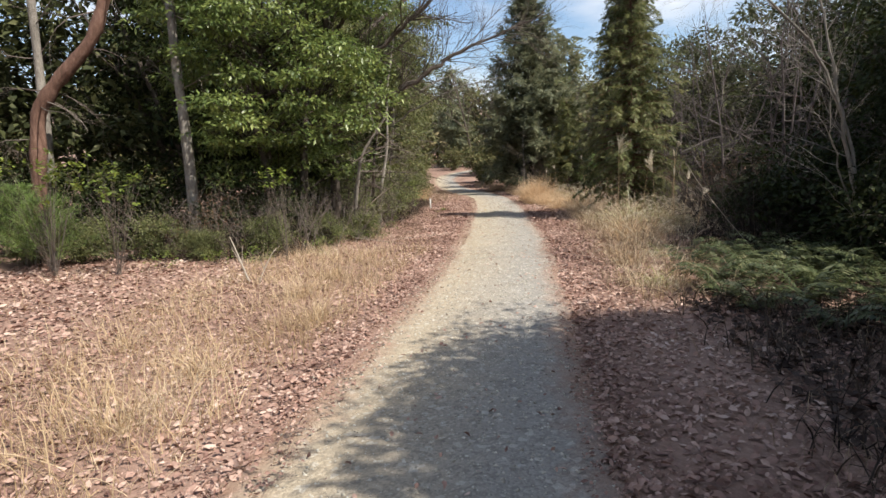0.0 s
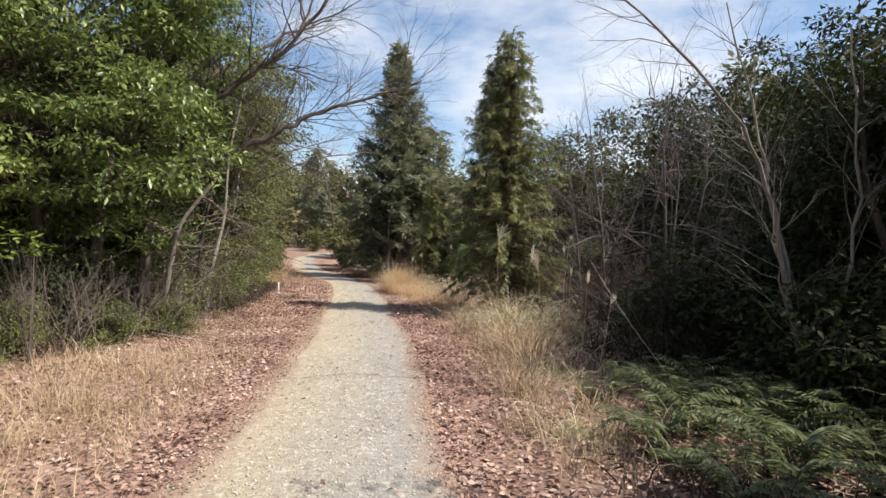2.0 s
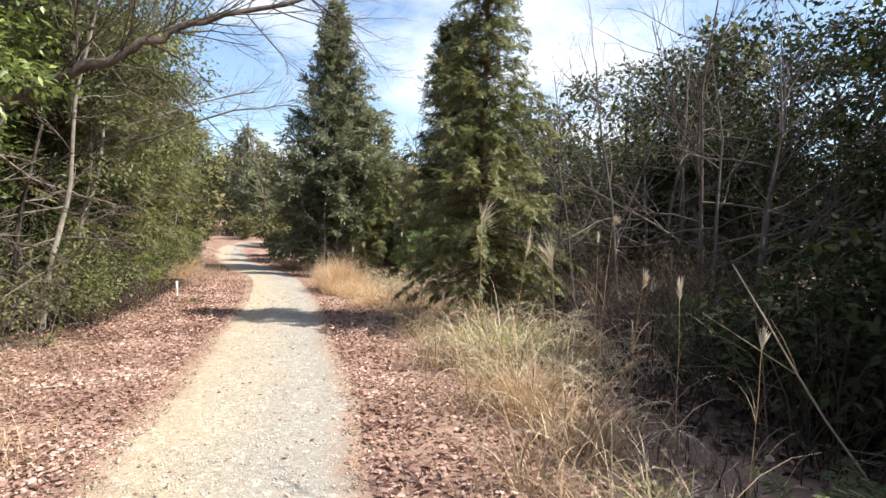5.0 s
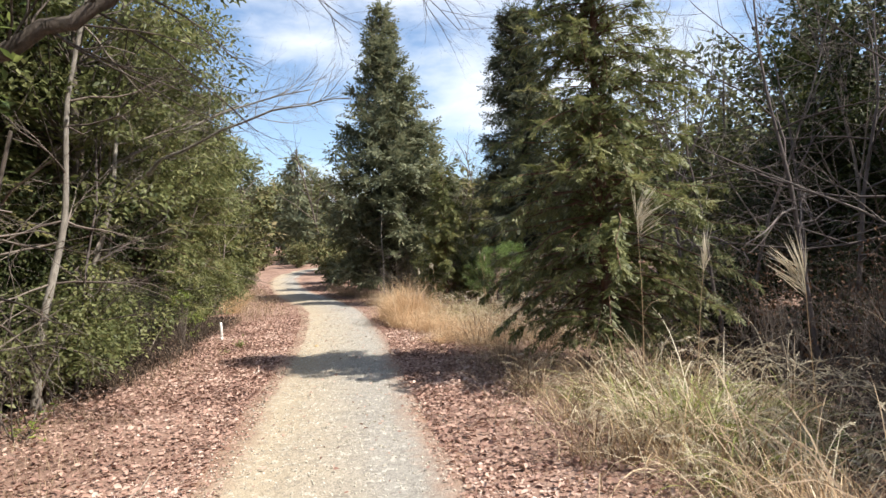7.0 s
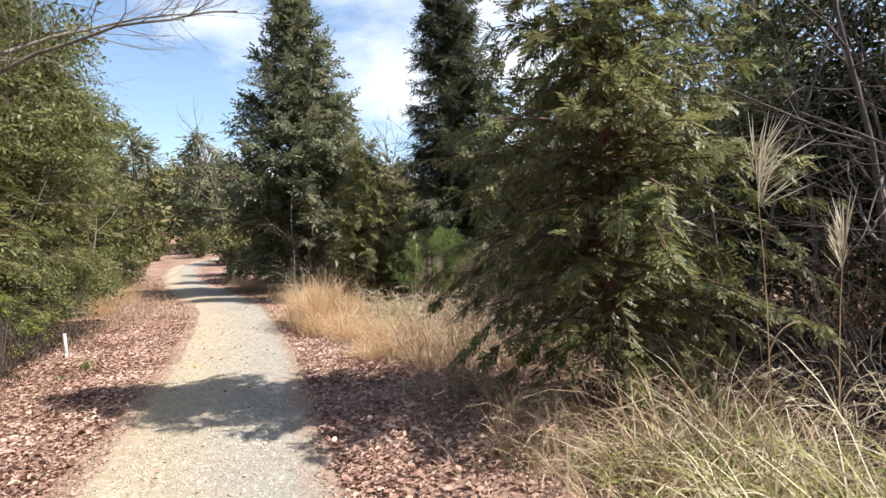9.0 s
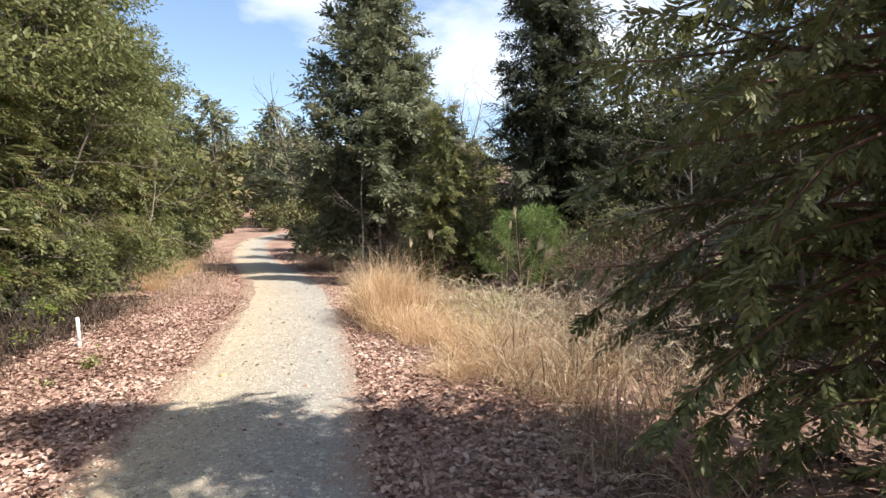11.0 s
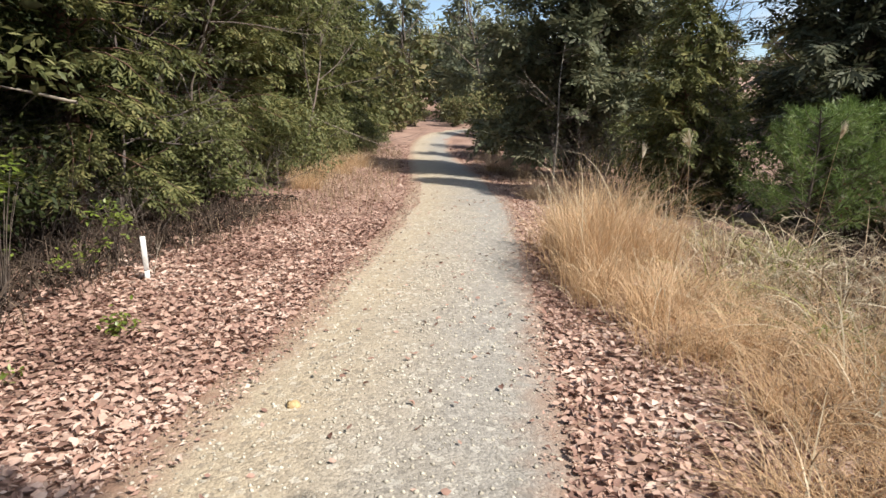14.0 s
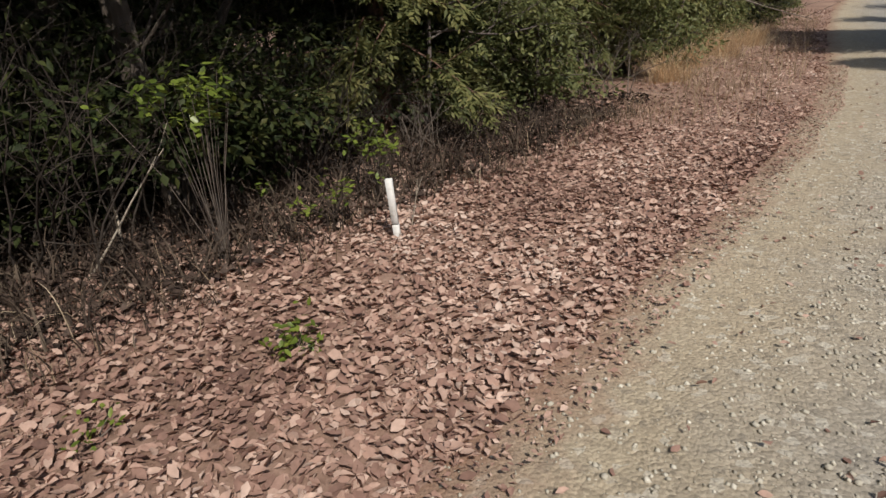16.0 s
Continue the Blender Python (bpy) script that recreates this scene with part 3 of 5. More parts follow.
def broadleaf(name, label, x, y, h, rx, ry, z0, seed, mat, n_leaf=20000, clumps=70, leaf=(0.075, 0.034), rc=0.55, bark=M_BARK, trunks=2, fill=0.45, category="tree", z=None, twigs=3, flat=0.55):
    """An evergreen tree or shrub: forked stems, limbs to each clump of leaves, an uneven crown with gaps."""
    rng = np.random.default_rng(seed)
    t = thing(name, label, category, x, y, float(ground_z(x, y)) - 0.03 if z is None else z)
    u = rand_dirs(rng, clumps)
    rr = (fill + (1 - fill) * rng.random((clumps, 1))) ** 0.6
    zc = (h + z0) / 2
    C = u * rr * np.array([rx, ry, (h - z0) / 2]) * (0.8 + 0.3 * rng.random((clumps, 1))) + [0, 0, zc]
    C[:, 2] = np.clip(C[:, 2], z0 * 0.7 + 0.12, h)
    gs, gb, gl = Geo(), Geo(), Geo()
    stems = []
    for i in range(trunks):
        a = rng.uniform(0, 6.28)
        p = wander(rng, (0.18 * math.cos(a) * (trunks > 1), 0.18 * math.sin(a) * (trunks > 1), 0), (0.2 * math.cos(a), 0.2 * math.sin(a), 1), h * 0.8, 6, 0.1, 0.05)
        tube(gs, p, np.linspace(0.02 + 0.011 * h, 0.012, 7), 8)
        stems.append(p)
    trunk = part("trunk", gs, bark, t, smooth=True)
    for c in C:
        p = stems[rng.integers(trunks)]
        k = int(np.argmin(np.abs(p[:, 2] - c[2] * 0.72)))
        mid = (p[k] + c) / 2 + rng.normal(0, 0.12, 3)
        tube(gb, [p[k], mid, c], [0.016, 0.011, 0.005], 4)
        for _ in range(twigs):
            tube(gb, wander(rng, c, rand_dirs(rng, 1)[0], rc * 0.9, 2, 0.2, 0), [0.005, 0.004, 0.002], 3)
    tagged(part("limb", gb, bark, trunk), kind="stuff")
    n = n_leaf
    ci = rng.integers(clumps, size=n)
    d = rand_dirs(rng, n)
    size = (0.6 + 0.8 * rng.random(clumps))[ci][:, None]
    P = C[ci] + d * np.array([1.25, 1.25, flat]) * rc * size * (rng.random((n, 1)) ** 0.45)
    P[:, 2] -= 0.22 * np.hypot(P[:, 0] - C[ci, 0], P[:, 1] - C[ci, 1])
    keep = P[:, 2] > 0.05
    P, d = P[keep], d[keep]
    n = len(P)
    D = unit(d * [1, 1, 0.4] + rng.normal(0, 0.6, (n, 3)) + [0, 0, -0.25])
    N = unit(np.array([0, 0, 1.0]) + d * 0.5 + rng.normal(0, 0.45, (n, 3)))
    leaves(gl, P, D, N, leaf[0] * rng.uniform(0.65, 1.25, n), leaf[1] * rng.uniform(0.7, 1.2, n), 0.12)
    tagged(part("crown", gl, mat, t), kind="stuff")
    return t


def bare_tree(name, label, x, y, h, d, seed, mat=M_TWIG, r=0.05, depth=4, kids=4, wob=0.12, lift=0.04, spread=0.7, category="tree", z=None):
    rng = np.random.default_rng(seed)
    t = thing(name, label, category, x, y, float(ground_z(x, y)) - 0.03 if z is None else z)
    g = Geo()
    pts = wander(rng, (0, 0, 0), d, h, 8, wob * 0.6, 0.02)
    tube(g, pts, np.linspace(r, r * 0.25, 9), 8)
    trunk = part("trunk", g, mat, t, smooth=True)
    gt = Geo()
    for i in range(kids * 3):
        f = 0.25 + 0.74 * (i + rng.random()) / (kids * 3)
        j = min(7, int(f * 8))
        limbs(rng, gt, pts[j] + (pts[j + 1] - pts[j]) * (f * 8 - j), unit(pts[j + 1] - pts[j]) * 0.8 + rand_dirs(rng, 1)[0] * 0.9, h * 0.42 * (1.15 - 0.6 * f), r * (1 - 0.7 * f) * 0.6, depth - 2, wob, lift, spread, kids, 5)
    tagged(part("limb", gt, mat, trunk), kind="stuff")
    return t


def bare_shrub(name, label, x, y, h, w, seed, mat=M_TWIG, stems=16, depth=2, r=0.009, leafy=0, leafmat=None):
    """A leafless shrub: many thin stems from one foot."""
    rng = np.random.default_rng(seed)
    t = thing(name, label, "shrub", x, y, float(ground_z(x, y)) - 0.02)
    g = Geo()
    tips = []
    for i in range(stems):
        a = rng.uniform(0, 6.28)
        s = (rng.normal(0, w * 0.22), rng.normal(0, w * 0.22), 0)
        d = (math.cos(a) * w * rng.uniform(0.1, 0.9), math.sin(a) * w * rng.uniform(0.1, 0.9), h)
        g = Geo()
        limbs(rng, g, s, d, h * rng.uniform(0.6, 1.1), r, depth, 0.2, 0.0, 0.7, 4, 4)
        part("stem", g, mat, t)
        tips.append(np.array(s) + np.array(d) * rng.uniform(0.4, 0.95))
    if leafy:
        gl = Geo()
        T = np.array(tips)[rng.integers(stems, size=leafy)]
        P = T + rng.normal(0, 0.16, (leafy, 3)) * [w, w, h * 0.9]
        P[:, 2] = np.maximum(P[:, 2], 0.05)
        leaves(gl, P, rand_dirs(rng, leafy) + [0, 0, -0.5], rand_dirs(rng, leafy) + [0, 0, 0.7], rng.uniform(0.03, 0.065, leafy), rng.uniform(0.018, 0.035, leafy), 0.2)
        tagged(part("leaf", gl, leafmat, t), kind="stuff")
    return t


def at(m_x, m_y, rz=0.0, s=1.0, sz=None):
    z = float(ground_z(m_x, m_y)) - 0.04
    return pose(m_x, m_y, z, 0, 0, rz) @ Matrix.Diagonal((s, s, sz or s, 1))


# ---- large trees ----
conifer("conifer", "tall dark cone-shaped conifer beside the track", 5.45, 35.2, 13.2, 4.7, 11, M_FIR, 0.05, 34, 11, (0.25, 0.085), sharp=1.05, droop=0.02, skirt=0.5, fan=6)
conifer("conifer", "slim dark conifer behind the grassy verge", 8.85, 27.8, 10.4, 1.95, 12, M_FIR_DARK, 0.05, 40, 22, (0.17, 0.045), sharp=0.5, droop=-0.08)
conifer("cypress", "olive green cypress with hanging sprays on the verge", 5.15, 16.0, 7.0, 2.25, 13, M_CYPRESS, 0.08, 60, 23, (0.074, 0.02), fan=10, skirt=0.15, bark=M_BARK_RED, droop=-0.18, sharp=0.76)
broadleaf("evergreen_tree", "dense glossy evergreen tree with light green tips", -3.3, 13.3, 8.2, 2.7, 2.5, 0.75, 21, M_HOLLY, 44000, 240, (0.125, 0.055), 0.5, trunks=3, fill=0.35, flat=0.26)
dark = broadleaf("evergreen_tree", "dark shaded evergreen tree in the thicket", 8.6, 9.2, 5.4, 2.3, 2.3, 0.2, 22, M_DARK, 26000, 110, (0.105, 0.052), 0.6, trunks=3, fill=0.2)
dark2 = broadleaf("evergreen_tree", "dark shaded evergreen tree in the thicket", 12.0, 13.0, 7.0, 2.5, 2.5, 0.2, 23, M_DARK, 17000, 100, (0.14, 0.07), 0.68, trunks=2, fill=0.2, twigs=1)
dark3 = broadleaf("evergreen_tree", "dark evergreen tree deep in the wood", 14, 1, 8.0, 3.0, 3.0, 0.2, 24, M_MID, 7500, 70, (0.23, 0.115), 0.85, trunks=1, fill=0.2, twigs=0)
# dark3 copies with y below 1 stand unseen, added to block sky.
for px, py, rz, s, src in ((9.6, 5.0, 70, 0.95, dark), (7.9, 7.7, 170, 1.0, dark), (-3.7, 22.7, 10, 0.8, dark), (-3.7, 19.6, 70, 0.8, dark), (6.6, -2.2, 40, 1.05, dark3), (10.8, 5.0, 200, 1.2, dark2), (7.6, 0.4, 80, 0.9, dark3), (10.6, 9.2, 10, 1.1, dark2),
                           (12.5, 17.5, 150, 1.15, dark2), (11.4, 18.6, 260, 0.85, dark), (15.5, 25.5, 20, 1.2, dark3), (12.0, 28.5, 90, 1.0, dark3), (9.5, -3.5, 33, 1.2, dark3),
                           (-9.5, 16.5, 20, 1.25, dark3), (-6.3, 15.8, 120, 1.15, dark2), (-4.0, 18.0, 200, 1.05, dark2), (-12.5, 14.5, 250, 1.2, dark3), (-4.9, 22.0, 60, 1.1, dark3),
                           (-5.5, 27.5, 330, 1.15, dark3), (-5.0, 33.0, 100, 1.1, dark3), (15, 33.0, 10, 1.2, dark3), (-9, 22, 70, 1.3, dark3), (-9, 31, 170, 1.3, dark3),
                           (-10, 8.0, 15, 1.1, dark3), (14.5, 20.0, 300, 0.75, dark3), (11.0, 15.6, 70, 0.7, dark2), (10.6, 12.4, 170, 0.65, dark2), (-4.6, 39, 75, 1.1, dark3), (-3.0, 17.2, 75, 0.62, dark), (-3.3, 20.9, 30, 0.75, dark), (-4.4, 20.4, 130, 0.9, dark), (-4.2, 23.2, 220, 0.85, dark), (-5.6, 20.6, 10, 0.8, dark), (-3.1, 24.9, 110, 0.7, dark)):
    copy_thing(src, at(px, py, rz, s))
# Mostly unseen trees, added in a cluster to shade the start and block sky.
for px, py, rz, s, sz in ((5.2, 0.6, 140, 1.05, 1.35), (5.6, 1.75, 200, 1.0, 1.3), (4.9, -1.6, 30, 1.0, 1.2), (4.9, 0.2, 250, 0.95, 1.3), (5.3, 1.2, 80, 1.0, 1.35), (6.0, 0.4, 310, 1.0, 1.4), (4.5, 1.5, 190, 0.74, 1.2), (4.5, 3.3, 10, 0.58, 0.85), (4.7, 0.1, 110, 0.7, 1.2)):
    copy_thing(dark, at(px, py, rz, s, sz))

# cypresses along the other side
cyp = conifer("cypress", "sunlit olive cypress with drooping sprays beside the track", -2.35, 24.4, 7.6, 1.75, 14, M_CEDAR, 0.05, 30, 24, (0.115, 0.03), bark=M_BARK_RED, droop=-0.12, sharp=0.5)
copy_thing(cyp, at(-2.3, 28.2, 200, 1.05))
cyp2 = conifer("cypress", "sunlit olive cypress with drooping sprays beside the track", -2.5, 32.6, 7.4, 1.8, 15, M_CEDAR, 0.03, 24, 12, (0.2, 0.065), bark=M_BARK_RED, droop=-0.12, sharp=0.5)
for px, py, rz, s in ((-2.9, 18.4, 80, 1.0), (-2.9, 37.0, 140, 1.1), (7.4, 40.5, 20, 1.3), (8.4, 32.4, 20, 0.58), (-2.6, 42.0, 20, 1.1), (6.1, 28.2, 250, 0.62)):
    copy_thing(cyp2, at(px, py, rz, s))

# evergreens whose crowns lean out over the verge
lean_l = broadleaf("evergreen_tree", "tall leafy evergreen leaning out over the verge", -2.05, 21.85, 8.2, 2.45, 2.2, 1.7, 27, M_OLIVE, 22000, 120, (0.11, 0.05), 0.52, trunks=1, fill=0.25, twigs=3, flat=0.32)
for px, py, rz, s in ((-2.15, 18.9, 110, 1.05), (-2.5, 26.4, 220, 1.0), (-2.9, 30.6, 320, 1.05), (-3.0, 35.2, 40, 1.05)):
    copy_thing(lean_l, at(px, py, rz, s))

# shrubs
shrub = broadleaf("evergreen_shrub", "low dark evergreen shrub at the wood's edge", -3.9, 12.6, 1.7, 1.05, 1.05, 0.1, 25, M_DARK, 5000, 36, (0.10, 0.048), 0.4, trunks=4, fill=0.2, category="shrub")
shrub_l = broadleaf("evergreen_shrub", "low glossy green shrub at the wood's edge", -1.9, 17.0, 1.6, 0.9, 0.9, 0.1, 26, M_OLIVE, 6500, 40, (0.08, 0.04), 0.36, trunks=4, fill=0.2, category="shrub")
# Left copies at y 19 to 23 are added to darken the gaps there.
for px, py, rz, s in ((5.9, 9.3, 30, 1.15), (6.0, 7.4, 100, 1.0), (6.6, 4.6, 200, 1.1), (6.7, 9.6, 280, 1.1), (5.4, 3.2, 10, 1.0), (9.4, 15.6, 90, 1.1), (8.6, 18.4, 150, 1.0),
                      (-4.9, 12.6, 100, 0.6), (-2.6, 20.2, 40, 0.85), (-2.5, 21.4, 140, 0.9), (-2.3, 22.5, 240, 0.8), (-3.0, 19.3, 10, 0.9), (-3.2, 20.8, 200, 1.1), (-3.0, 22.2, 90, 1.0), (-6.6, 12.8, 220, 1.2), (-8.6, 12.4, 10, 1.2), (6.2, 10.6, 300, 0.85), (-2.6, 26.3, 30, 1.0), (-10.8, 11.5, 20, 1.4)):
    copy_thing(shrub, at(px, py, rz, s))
for px, py, rz, s in ((9.2, 27.0, 30, 1.4), (10.2, 26.6, 130, 1.5), (7.2, 29.4, 230, 1.3), (6.9, 31.8, 20, 1.3), (10.8, 21.4, 77, 1.4), (-1.95, 19.0, 60, 1.0), (-1.75, 26.2, 200, 1.0), (-1.7, 30.2, 300, 1.15), (-1.9, 34.5, 20, 1.2), (-2.0, 39.5, 120, 1.3), (-2.3, 44, 10, 1.4), (5.6, 42, 10, 1.3), (-2.5, 15.2, 77, 0.95), (-3.3, 11.1, 30, 0.5), (-5.2, 10.9, 130, 0.55), (-4.3, 10.7, 230, 0.4), (-6.5, 10.7, 330, 0.55), (-2.4, 12.2, 90, 0.45), (-1.75, 13.3, 190, 0.45), (-7.6, 10.9, 60, 0.6)):
    copy_thing(shrub_l, at(px, py, rz, s))

# far woods
far_a = broadleaf("woodland_tree", "distant mixed green woodland tree", -7, 46, 8, 3.0, 3.0, 0.2, 31, M_FAR, 1500, 40, (0.52, 0.3), 0.9, trunks=1, fill=0.25, twigs=0)
far_b = bare_tree("woodland_tree", "distant leafless grey-brown tree", 9, 46, 8, (0.05, 0, 1), 32, M_FAR_BARE, 0.1, 4, 3)
far_c = conifer("woodland_tree", "distant dark green conifer in the woods", -10, 52, 10, 2.6, 33, M_FIR, 0.03, 8, 4, (0.6, 0.2), sharp=0.7)
wr = random.Random(5)
count = 0
while count < 140:
    px, py = wr.uniform(-38, 50), 40 + 85 * wr.random() ** 1.3
    e = px - float(centre(py))
    if (-2.8 - 0.02 * py < e < 4.2) or (py < 46 and e < 9) or (py < 80 and abs(px - 2.24 - 0.433 * (py - 15.6)) < 2.2):
        continue
    src = wr.choice((far_a, far_a, far_a, far_b, far_b, far_c))
    copy_thing(src, at(px, py, wr.uniform(0, 360), wr.uniform(0.75, 1.2) * (1.0 if py < 60 else 1.35)))
    count += 1
for k in range(34):
    a = math.radians(wr.uniform(60, 300)) if k % 2 else math.radians(wr.uniform(-60, 60))
    rr = wr.uniform(22, 45)
    px, py = rr * math.sin(a), 8 + rr * math.cos(a)
    if abs(px) < 16 and py > 0:
        continue
    copy_thing(wr.choice((far_a, far_c)), at(px, py, wr.uniform(0, 360), wr.uniform(0.8, 1.2)))
# brush along the far stretch of the track
for k in range(64):
    py = wr.uniform(42, 92)
    side = wr.choice((-1, 1))
    px = float(centre(py)) + side * wr.uniform(2.6, 5.5) - (0.8 if side < 0 else 0)
    copy_thing(far_a, at(px, py, wr.uniform(0, 360), wr.uniform(0.28, 0.5)))


# ---- bare trees and trunks ----
def limb_along(rng, g, way, r0, r1, twigs, reach, depth=2):
    """A limb through given turning points, with twigs along it."""
    way = np.array(way, dtype=float)
    f = np.linspace(0, len(way) - 1, (len(way) - 1) * 4 + 1)
    pts = np.stack([np.interp(f, np.arange(len(way)), way[:, i]) for i in range(3)], axis=1)
    pts[1:-1] = (pts[:-2] + pts[1:-1] * 2 + pts[2:]) / 4 + rng.normal(0, 0.025, pts[1:-1].shape)
    tube(g, pts, np.linspace(r0, r1, len(pts)), 7)
    for i in range(twigs):
        k = int((0.25 + 0.73 * (i + rng.random()) / twigs) * (len(pts) - 1))
        d = unit(pts[min(k + 1, len(pts) - 1)] - pts[k - 1]) + rand_dirs(rng, 1)[0] * 0.85
        limbs(rng, g, pts[k], d, reach * rng.uniform(0.6, 1.2), r1 * 0.8, depth, 0.14, 0.02, 0.65, 4, 4)


def overhanging_tree():
    rng = np.random.default_rng(41)
    x, y = -2.6, 14.7
    t = thing("leafless_tree", "leafless tree with grey-brown limbs reaching over the track", "tree", x, y, float(ground_z(x, y)) - 0.03)
    g = Geo()
    tube(g, wander(rng, (0, 0, 0), (0.08, -0.02, 1), 7.0, 8, 0.05, 0.02), np.linspace(0.13, 0.04, 9), 9)
    trunk = part("trunk", g, M_BARK, t, smooth=True)
    for way, r0, r1, tw in (([(0.2, -0.1, 2.6), (0.9, -0.4, 3.9), (1.7, -0.6, 4.6), (2.5, -0.8, 5.15), (3.3, -0.9, 6.2)], 0.075, 0.025, 9),
                            ([(0.1, 0.0, 2.5), (1.4, -0.5, 3.15), (2.0, -0.65, 3.45), (2.6, -0.7, 3.78), (3.2, -0.7, 4.1), (4.2, -0.6, 4.5), (5.2, -0.5, 4.95)], 0.075, 0.014, 15),
                            ([(0.3, 0.2, 4.2), (1.4, 0.9, 5.4), (2.5, 1.5, 6.3), (3.5, 1.9, 6.9)], 0.05, 0.014, 9),
                            ([(0.2, 0.1, 4.6), (1.0, -0.6, 5.8), (2.2, -1.2, 6.8), (3.2, -1.5, 7.4)], 0.05, 0.014, 9)):
        gl = Geo()
        limb_along(rng, gl, way, r0 * 1.15, r1, int(tw * 2.7), 1.4, 3)
        part("limb", gl, M_BARK, trunk)


overhanging_tree()


def second_overhang():
    rng = np.random.default_rng(43)
    x, y = -2.3, 19.8
    t = thing("leafless_tree", "leafless tree stretching pale twigs over the track", "tree", x, y, float(ground_z(x, y)) - 0.03)
    g = Geo()
    tube(g, wander(rng, (0, 0, 0), (0.05, 0, 1), 6.0, 8, 0.05, 0.02), np.linspace(0.09, 0.03, 9), 9)
    trunk = part("trunk", g, M_BARK, t, smooth=True)
    for way, r0, r1, tw in (([(0.1, 0, 2.5), (1.2, -0.4, 3.2), (2.4, -0.9, 3.75), (3.5, -1.4, 4.0), (4.4, -1.8, 4.05)], 0.035, 0.008, 24),
                            ([(0.1, 0.1, 3.1), (1.4, 0.3, 3.9), (2.7, 0.4, 4.5), (3.9, 0.4, 4.8)], 0.035, 0.009, 20)):
        gl = Geo()
        limb_along(rng, gl, way, r0, r1, tw, 1.0, 2)
        part("limb", gl, M_BARK_PALE, trunk)


second_overhang()


def leaning_sapling():
    rng = np.random.default_rng(42)
    x, y = 5.75, 7.8
    t = thing("leafless_sapling", "slender leafless sapling leaning over the ferns", "tree", x, y, float(ground_z(x, y)) - 0.03)
    for way, r0, r1, tw in (([(0, 0, 0), (-0.3, 0, 1.2), (-0.62, -0.05, 2.4), (-1.2, -0.1, 3.2), (-2.0, -0.1, 3.9), (-2.9, -0.2, 4.3)], 0.032, 0.008, 12),
                            ([(-0.3, 0, 1.3), (-0.5, 0.1, 2.4), (-0.7, 0.2, 3.4), (-1.0, 0.2, 4.4)], 0.024, 0.007, 9),
                            ([(0.1, 0.1, 0), (0.2, -0.2, 1.3), (0.15, -0.4, 2.6), (-0.1, -0.5, 4.0)], 0.026, 0.008, 9),
                            ([(-0.1, 0, 0.2), (-0.5, -0.3, 0.9), (-0.9, -0.4, 1.6), (-1.0, -0.5, 2.2)], 0.018, 0.005, 7)):
        g = Geo()
        limb_along(rng, g, way, r0, r1, tw + 4, 0.95)
        part("stem", g, M_BARK_PALE, t)


leaning_sapling()


def trunk_tree(name, label, x, y, way, r0, r1, mat, seed, twigs=6, reach=1.0):
    rng = np.random.default_rng(seed)
    t = thing(name, label, "tree", x, y, float(ground_z(x, y)) - 0.04)
    g = Geo()
    w = np.array(way, dtype=float)
    f = np.linspace(0, len(w) - 1, (len(w) - 1) * 5 + 1)
    pts = np.stack([np.interp(f, np.arange(len(w)), w[:, i]) for i in range(3)], axis=1)
    pts[1:-1] = (pts[:-2] + pts[1:-1] * 2 + pts[2:]) / 4
    rad = np.linspace(r0, r1, len(pts)) * (1 + 0.07 * rng.normal(size=len(pts)))
    rad[0] *= 1.35
    tube(g, pts, rad, 11)
    trunk = part("trunk", g, mat, t, smooth=True)
    gl = Geo()
    for i in range(twigs):
        k = int((0.2 + 0.75 * rng.random()) * (len(pts) - 1))
        limbs(rng, gl, pts[k], rand_dirs(rng, 1)[0] * [1, 1, 0.4], reach * rng.uniform(0.5, 1.2), 0.014, 2, 0.16, -0.01, 0.7, 4, 4)
    tagged(part("limb", gl, M_TWIG, trunk), kind="stuff")
    return t


trunk_tree("pine_tree", "old pine with a reddish trunk bent to one side", -8.15, 11.9, [(0, 0, 0), (0.2, 0, 1.6), (0.35, 0, 2.9), (0.75, 0, 3.4), (1.6, 0, 4.2), (2.2, 0, 5.6), (2.4, 0, 7.5)], 0.16, 0.1, M_BARK_RED, 51, 10, 1.4)
trunk_tree("forest_tree", "straight grey tree trunk in the wood", -5.0, 12.0, [(0, 0, 0), (0.02, 0, 2), (-0.05, 0, 4), (0, 0, 7.5)], 0.12, 0.07, M_BARK_PALE, 52, 9, 1.2)
trunk_tree("forest_tree", "straight grey tree trunk in the wood", -8.4, 12.6, [(0, 0, 0), (0.25, 0, 2), (0.3, 0, 4), (0.35, 0, 7.5)], 0.11, 0.07, M_BARK_PALE, 53, 7, 1.2)
trunk_tree("forest_tree", "pale leaning trunk among the evergreens", -1.95, 15.4, [(0, 0, 0), (0.2, 0.1, 0.9), (0.28, -0.05, 1.7), (0.5, 0.1, 3.0)], 0.05, 0.018, M_BARK, 54, 10, 1.1)
trunk_tree("forest_tree", "slim grey tree trunk behind the leafy verge", -2.7, 22.5, [(0, 0, 0), (-0.15, 0, 1.5), (-0.4, 0, 3), (-0.6, 0, 6)], 0.075, 0.05, M_BARK_PALE, 55, 6, 0.9)
trunk_tree("forest_tree", "slim grey tree trunk behind the leafy verge", -1.95, 20.3, [(0, 0, 0), (-0.05, 0, 1.0), (0.05, 0.05, 2.5), (0.1, 0, 5)], 0.03, 0.02, M_BARK_PALE, 56, 6, 0.7)
